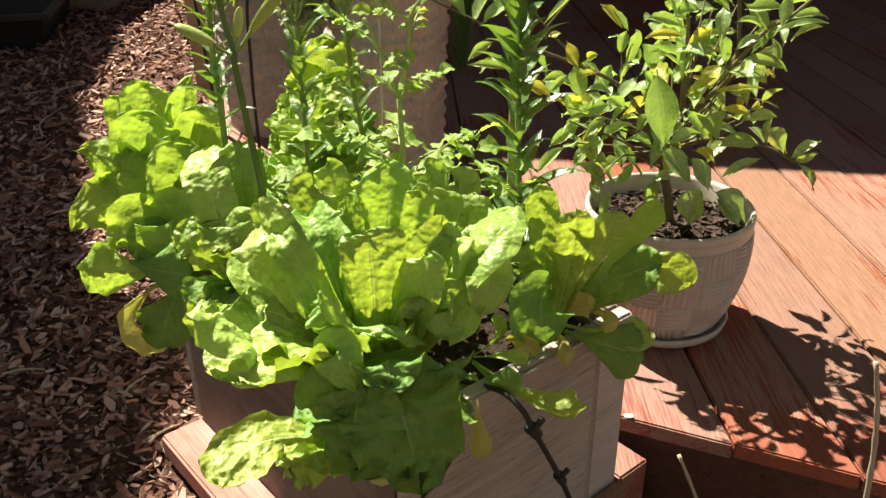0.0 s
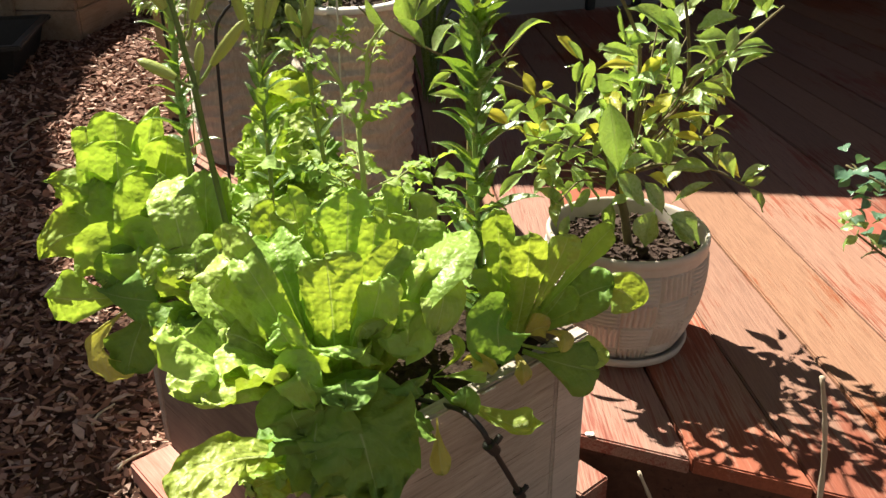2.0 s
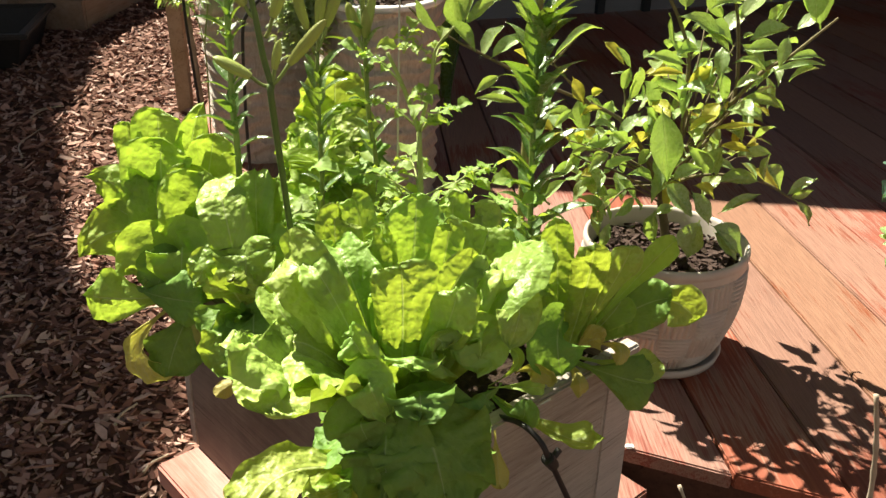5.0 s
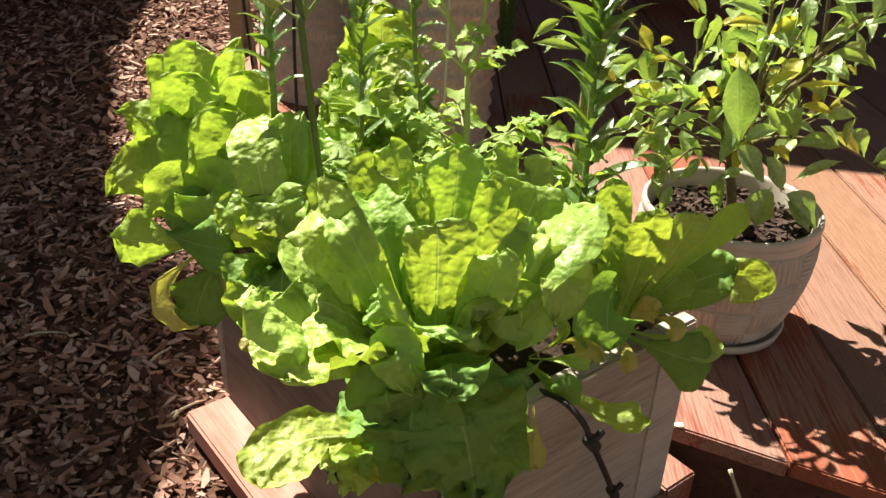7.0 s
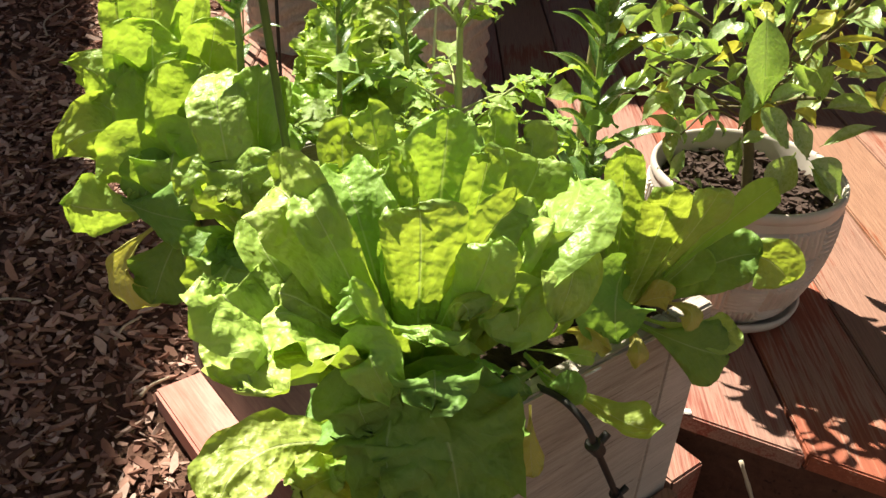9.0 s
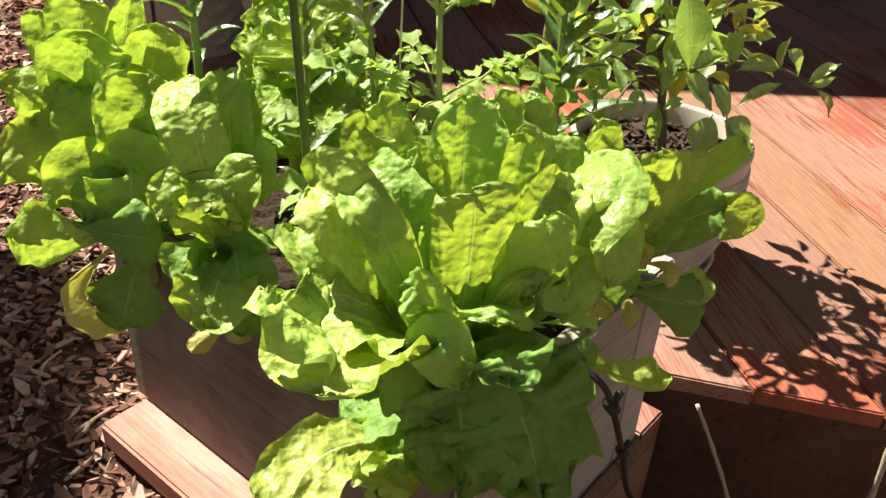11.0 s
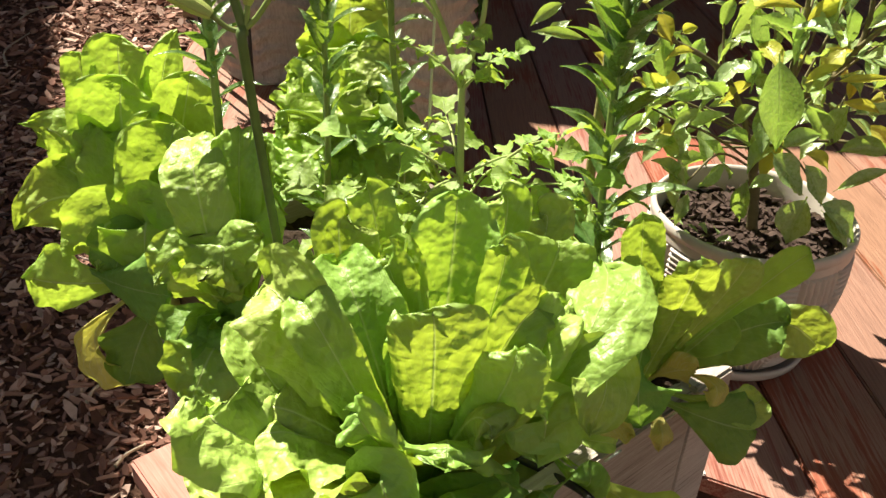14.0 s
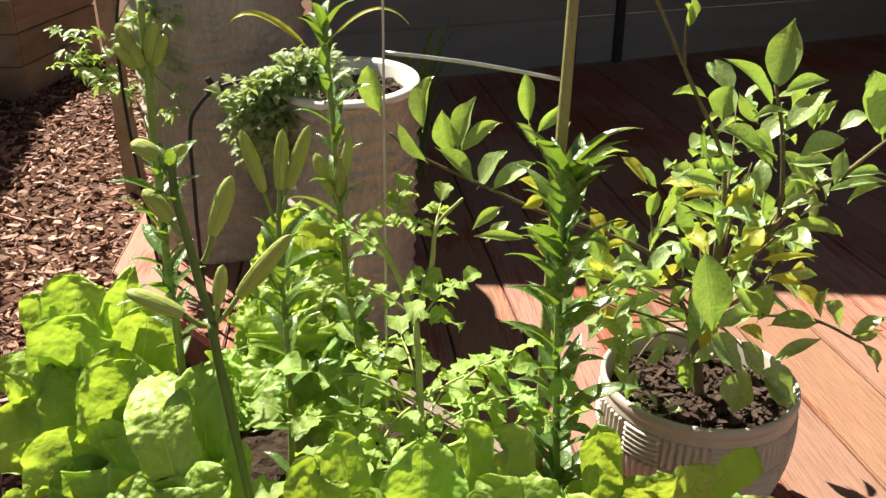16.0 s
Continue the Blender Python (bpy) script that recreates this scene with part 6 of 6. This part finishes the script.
def build_tub():
    tub = thing("black_tub", (-2.04, 3.88, GROUND), "low black plastic tub on the shaded mulch", "tub", turn=12)
    bm = bmesh.new()
    lo, hi, z1 = (0.26, 0.30), (0.30, 0.34), 0.14
    rings = []
    for (sx, sy), z in ((lo, 0), (hi, z1), ((hi[0] + 0.02, hi[1] + 0.02), z1 + 0.004), ((hi[0] + 0.02, hi[1] + 0.02), z1 - 0.02), ((hi[0] - 0.012, hi[1] - 0.012), z1 - 0.004), ((lo[0] - 0.012, lo[1] - 0.012), 0.02)):
        rings.append([bm.verts.new((sx * x, sy * y, z)) for x, y in ((-1, -1), (1, -1), (1, 1), (-1, 1))])
    order = [(0, 1), (4, 5)]
    for a_, b_ in order:
        for i in range(4):
            j = (i + 1) % 4
            bm.faces.new((rings[a_][i], rings[a_][j], rings[b_][j], rings[b_][i]))
    bm.faces.new(rings[0][::-1])
    bm.faces.new(rings[5])
    part("shell", bm, RUBBER, tub)
    for sx, sy, w, d in ((0, -1, 0.33, 0.018), (0, 1, 0.33, 0.018), (-1, 0, 0.018, 0.34), (1, 0, 0.018, 0.34)):
        part("rim", box_bm((2 * w, 2 * d, 0.022), (sx * 0.306, sy * 0.346, z1), 0.005), RUBBER, tub)


def build_stakes():
    for at, lean, h, w in (((-0.884, 3.075, -0.14), (0.0, -0.02), 0.75, 0.050), ((-0.590, 2.19, 0.0), (-0.024, 0.0), 0.41, 0.013)):
        st = thing("wooden_stake", at, "square weathered wooden stake standing upright" if w > 0.03 else "slim brown wooden stake at the corner of the deck", "stake", "wooden stakes")
        bm = box_bm((w, w * 0.8, h), (0, 0, h / 2), 0.002)
        for v in bm.verts:
            v.co.x += lean[0] * v.co.z / h
            v.co.y += lean[1] * v.co.z / h
        part("shaft", bm, TAN_WOOD, st)


def small_leaf_cloud(parent, material, centres, count, spread, size, seed, name="foliage", lobes=1, flat=0.6, ratio=0.32):
    """One tuft of many small leaves round a few centres."""
    rnd = random.Random(seed)
    verts, faces, uv = [], [], []
    o = parent.location
    for _ in range(count):
        c = Vector(rnd.choice(centres))
        p = c + Vector((rnd.gauss(0, spread), rnd.gauss(0, spread), rnd.gauss(0, spread * flat)))
        way = ((p - c) + Vector((rnd.gauss(0, 1), rnd.gauss(0, 1), rnd.gauss(0, 0.6))) * spread).normalized()
        up = Vector((rnd.gauss(0, 0.6), rnd.gauss(0, 0.6), 1))
        s = size * rnd.uniform(0.6, 1.3)
        side = way.cross(up).normalized()
        fan = [0.0] if lobes == 1 else [(k - (lobes - 1) / 2) * 0.75 for k in range(lobes)]
        for f in fan:
            w2 = (way * math.cos(f) + side * math.sin(f)).normalized()
            l2 = s * (1 - 0.25 * abs(f))
            v, fc, q = leaf_grid(p, p + w2 * l2, l2 * ratio, up, rise=0.08, cup=0.2, ruffle=0.1, waves=2, blister=0.0, shape="oval", seed=rnd.randrange(9999), nu=4, nv=5, droop=0.2)
            k = len(verts)
            verts.extend(x - o for x in v)
            faces.extend(tuple(i + k for i in g) for g in fc)
            uv.extend(q)
    return link_mesh(name, verts, faces, material, parent, "", uv)


build_raised_bed()
build_tub()
build_stakes()

herb = thing("trailing_herb", (-0.20, 1.86, 0.43), "grey-green feathery herb trailing over the planter's rim", "herb")
tube("stem", [Vector(p) - herb.location for p in ((-0.19, 1.88, 0.42), (-0.22, 1.83, 0.50), (-0.29, 1.80, 0.47), (-0.31, 1.79, 0.40))], 0.003, 0.0015, STEM, herb)
small_leaf_cloud(herb, HERB, [(-0.285, 1.80, 0.475), (-0.25, 1.79, 0.50), (-0.22, 1.80, 0.525), (-0.18, 1.82, 0.525), (-0.16, 1.84, 0.515), (-0.285, 1.79, 0.44), (-0.265, 1.785, 0.40), (-0.245, 1.785, 0.46)], 520, 0.021, 0.027, 31, lobes=3, ratio=0.25)

vine = thing("climbing_vine", (-0.60, 2.25, 0.0), "climbing vine with small pale starry leaves on the planter", "vine")
for i, pts in enumerate((((-0.60, 2.25, 0.0), (-0.58, 2.2, 0.3), (-0.62, 2.18, 0.44), (-0.70, 2.15, 0.50)), ((-0.58, 2.2, 0.3), (-0.54, 2.15, 0.45), (-0.50, 2.12, 0.55)), ((-0.54, 2.15, 0.45), (-0.49, 2.10, 0.42), (-0.47, 2.08, 0.38)), ((-0.62, 2.18, 0.44), (-0.60, 2.15, 0.55), (-0.55, 2.13, 0.62)))):
    tube("stem", [Vector(p) - vine.location for p in pts], 0.0022, 0.0012, STEM, vine)
small_leaf_cloud(vine, CITRUS, [(-0.72, 2.15, 0.485), (-0.68, 2.16, 0.52), (-0.66, 2.17, 0.47), (-0.63, 2.17, 0.43), (-0.60, 2.17, 0.42), (-0.58, 2.16, 0.55), (-0.52, 2.13, 0.57), (-0.50, 2.12, 0.48), (-0.485, 2.09, 0.39)], 80, 0.024, 0.034, 33, lobes=5, ratio=0.17)

strap = thing("strap_leaved_plant", (0.05, 2.75, 0.0), "dark strap-leaved plant in the shade behind the planters", "plant")
rs = random.Random(9)
for i in range(16):
    an = rs.uniform(0, 6.28)
    tip = Vector((0.05 + math.cos(an) * rs.uniform(0.12, 0.26), 2.75 + math.sin(an) * 0.2, rs.uniform(0.25, 0.62)))
    leaf(strap, LILY, (0.05 + math.cos(an) * 0.02, 2.75 + math.sin(an) * 0.02, 0.0), tip, 0.014, (-math.cos(an), -math.sin(an), 0.6), rise=0.18, cup=0.3, ruffle=0.0, shape="lance", seed=i, nu=4, nv=12, droop=0.15, blister=0.0)

wax = thing("waxy_shrub", (0.80, 1.13, 0.0), "shrub with round blue-green waxy leaves reaching over the deck", "shrub")
for pts in (((0.85, 1.10, 0.0), (0.80, 1.13, 0.18), (0.74, 1.16, 0.30), (0.665, 1.19, 0.345)), ((0.80, 1.13, 0.18), (0.75, 1.16, 0.20), (0.70, 1.18, 0.235)), ((0.85, 1.10, 0.0), (0.86, 1.13, 0.2), (0.80, 1.17, 0.34))):
    tube("stem", [Vector(p) - wax.location for p in pts], 0.0035, 0.0015, TWIG, wax)
small_leaf_cloud(wax, BLUEGREEN, [(0.665, 1.19, 0.345), (0.70, 1.19, 0.33), (0.72, 1.18, 0.295), (0.75, 1.17, 0.30), (0.78, 1.16, 0.28), (0.74, 1.18, 0.235), (0.77, 1.17, 0.205), (0.79, 1.17, 0.33)], 62, 0.016, 0.030, 35, ratio=0.40)
small_leaf_cloud(wax, CITRUS, [(0.695, 1.19, 0.235), (0.715, 1.185, 0.24)], 12, 0.010, 0.026, 36, ratio=0.36, name="young_foliage")

# long arching leaves at the top of the slender lily
for foot, tip, m, half in (((-0.121, 1.000, 0.711), (-0.182, 0.990, 0.732), (-0.152, 0.995, 0.736), 0.0048), ((-0.104, 1.000, 0.716), (-0.037, 0.990, 0.729), (-0.071, 0.995, 0.741), 0.0026)):
    leaf(slender, CITRUS_YELLOW, foot, tip, half, (0, -0.5, 1), "arching_leaf", "long narrow yellow-green leaf", via=m, cup=0.3, ruffle=0.02, shape="lance", blister=0.0, nu=6, nv=16)


# ---- bark and sprouts in the pot ----
def bark(at, r, z, count, seed, label):
    rnd = random.Random(seed)
    root = thing("bark_chips", (at[0], at[1], z), label, "bark chips", kind="stuff")
    verts, faces = [], []
    for _ in range(count):
        an, rr = rnd.uniform(0, 6.28), r * math.sqrt(rnd.random())
        s = rnd.random() ** 2
        L, w, h = 0.006 + 0.026 * s, rnd.uniform(0.003, 0.005) + 0.006 * s, rnd.uniform(0.002, 0.005)
        m = Matrix.Translation((rr * math.cos(an), rr * math.sin(an), rnd.uniform(0.002, 0.010))) @ Euler((rnd.gauss(0, 0.3), rnd.gauss(0, 0.3), rnd.uniform(0, 6.3))).to_matrix().to_4x4()
        k = len(verts)
        for zz in (-0.5, 0.5):
            for x, y in ((-0.5, -0.4), (0.1, -0.55), (0.5, -0.2), (0.45, 0.35), (-0.1, 0.5), (-0.55, 0.25)):
                verts.append(m @ Vector((x * L * rnd.uniform(0.9, 1.1), y * w * rnd.uniform(0.8, 1.2), zz * h)))
        faces.append(tuple(range(k + 6, k + 12)))
        for i in range(6):
            j = (i + 1) % 6
            faces.append((k + i, k + j, k + 6 + j, k + 6 + i))
    link_mesh("chips", verts, faces, BARK_CHIP, root, smooth=False)


bark((POT.x, POT.y), 0.112, 0.178, 420, 3, "dark bark chips on the soil of the pot")
bark((-0.125, 1.93), 0.115, 0.452, 240, 4, "dark bark chips on the soil of the tall planter")

sprouts = thing("seedlings", (0.30, 1.22, 0.168), "small pale seedlings on the soil of the pot", "seedling")
small_leaf_cloud(sprouts, CITRUS, [(0.29, 1.215, 0.198), (0.283, 1.222, 0.192), (0.30, 1.21, 0.195)], 14, 0.009, 0.020, 41, ratio=0.3)

# sticks on the mulch, a pale chip and a twig on the deck
for p, q in (((-0.785, 1.270, -0.118), (-0.716, 1.284, -0.118)), ((-1.372, 2.902, -0.118), (-1.327, 3.059, -0.118)), ((-1.388, 2.979, -0.118), (-1.313, 3.046, -0.118)), ((-1.236, 2.506, -0.118), (-1.291, 2.782, -0.118)), ((-0.626, 1.581, -0.118), (-0.578, 1.604, -0.118)), ((-0.546, 1.204, -0.118), (-0.527, 1.264, -0.118)), ((-0.464, 1.084, -0.118), (-0.437, 1.126, -0.118))):
    p, q = Vector(p), Vector(q)
    stick = thing("stick", p, "thin pale dry stick lying on the mulch", "stick", "sticks on the mulch")
    d = q - p
    side = Vector((-d.y, d.x, 0)) * 0.12
    tube("shaft", [Vector((0, 0, 0)), d * 0.45 + side, d], 0.0026, 0.0016, DRY, stick, knots=0.3)
flake = thing("bark_flake", (0.270, 0.998, 0.003), "small pale bark flake at the deck's edge", "bark flake")
part("flake", box_bm((0.013, 0.009, 0.003), (0, 0, 0.0015), 0.0012), RIM_PALE, flake)
twig_p = Vector((0.999, 1.540, 0.003))
twig_ob = thing("twig", twig_p, "small brown curved twig lying on the deck", "twig")
tw_d = Vector((1.007, 1.495, 0.003)) - twig_p
tube("shaft", [Vector((0, 0, 0)), tw_d * 0.5 + Vector((0.006, 0.008, 0.001)), tw_d], 0.0022, 0.0014, BARK_CHIP, twig_ob, knots=0.2)

build_mulch()
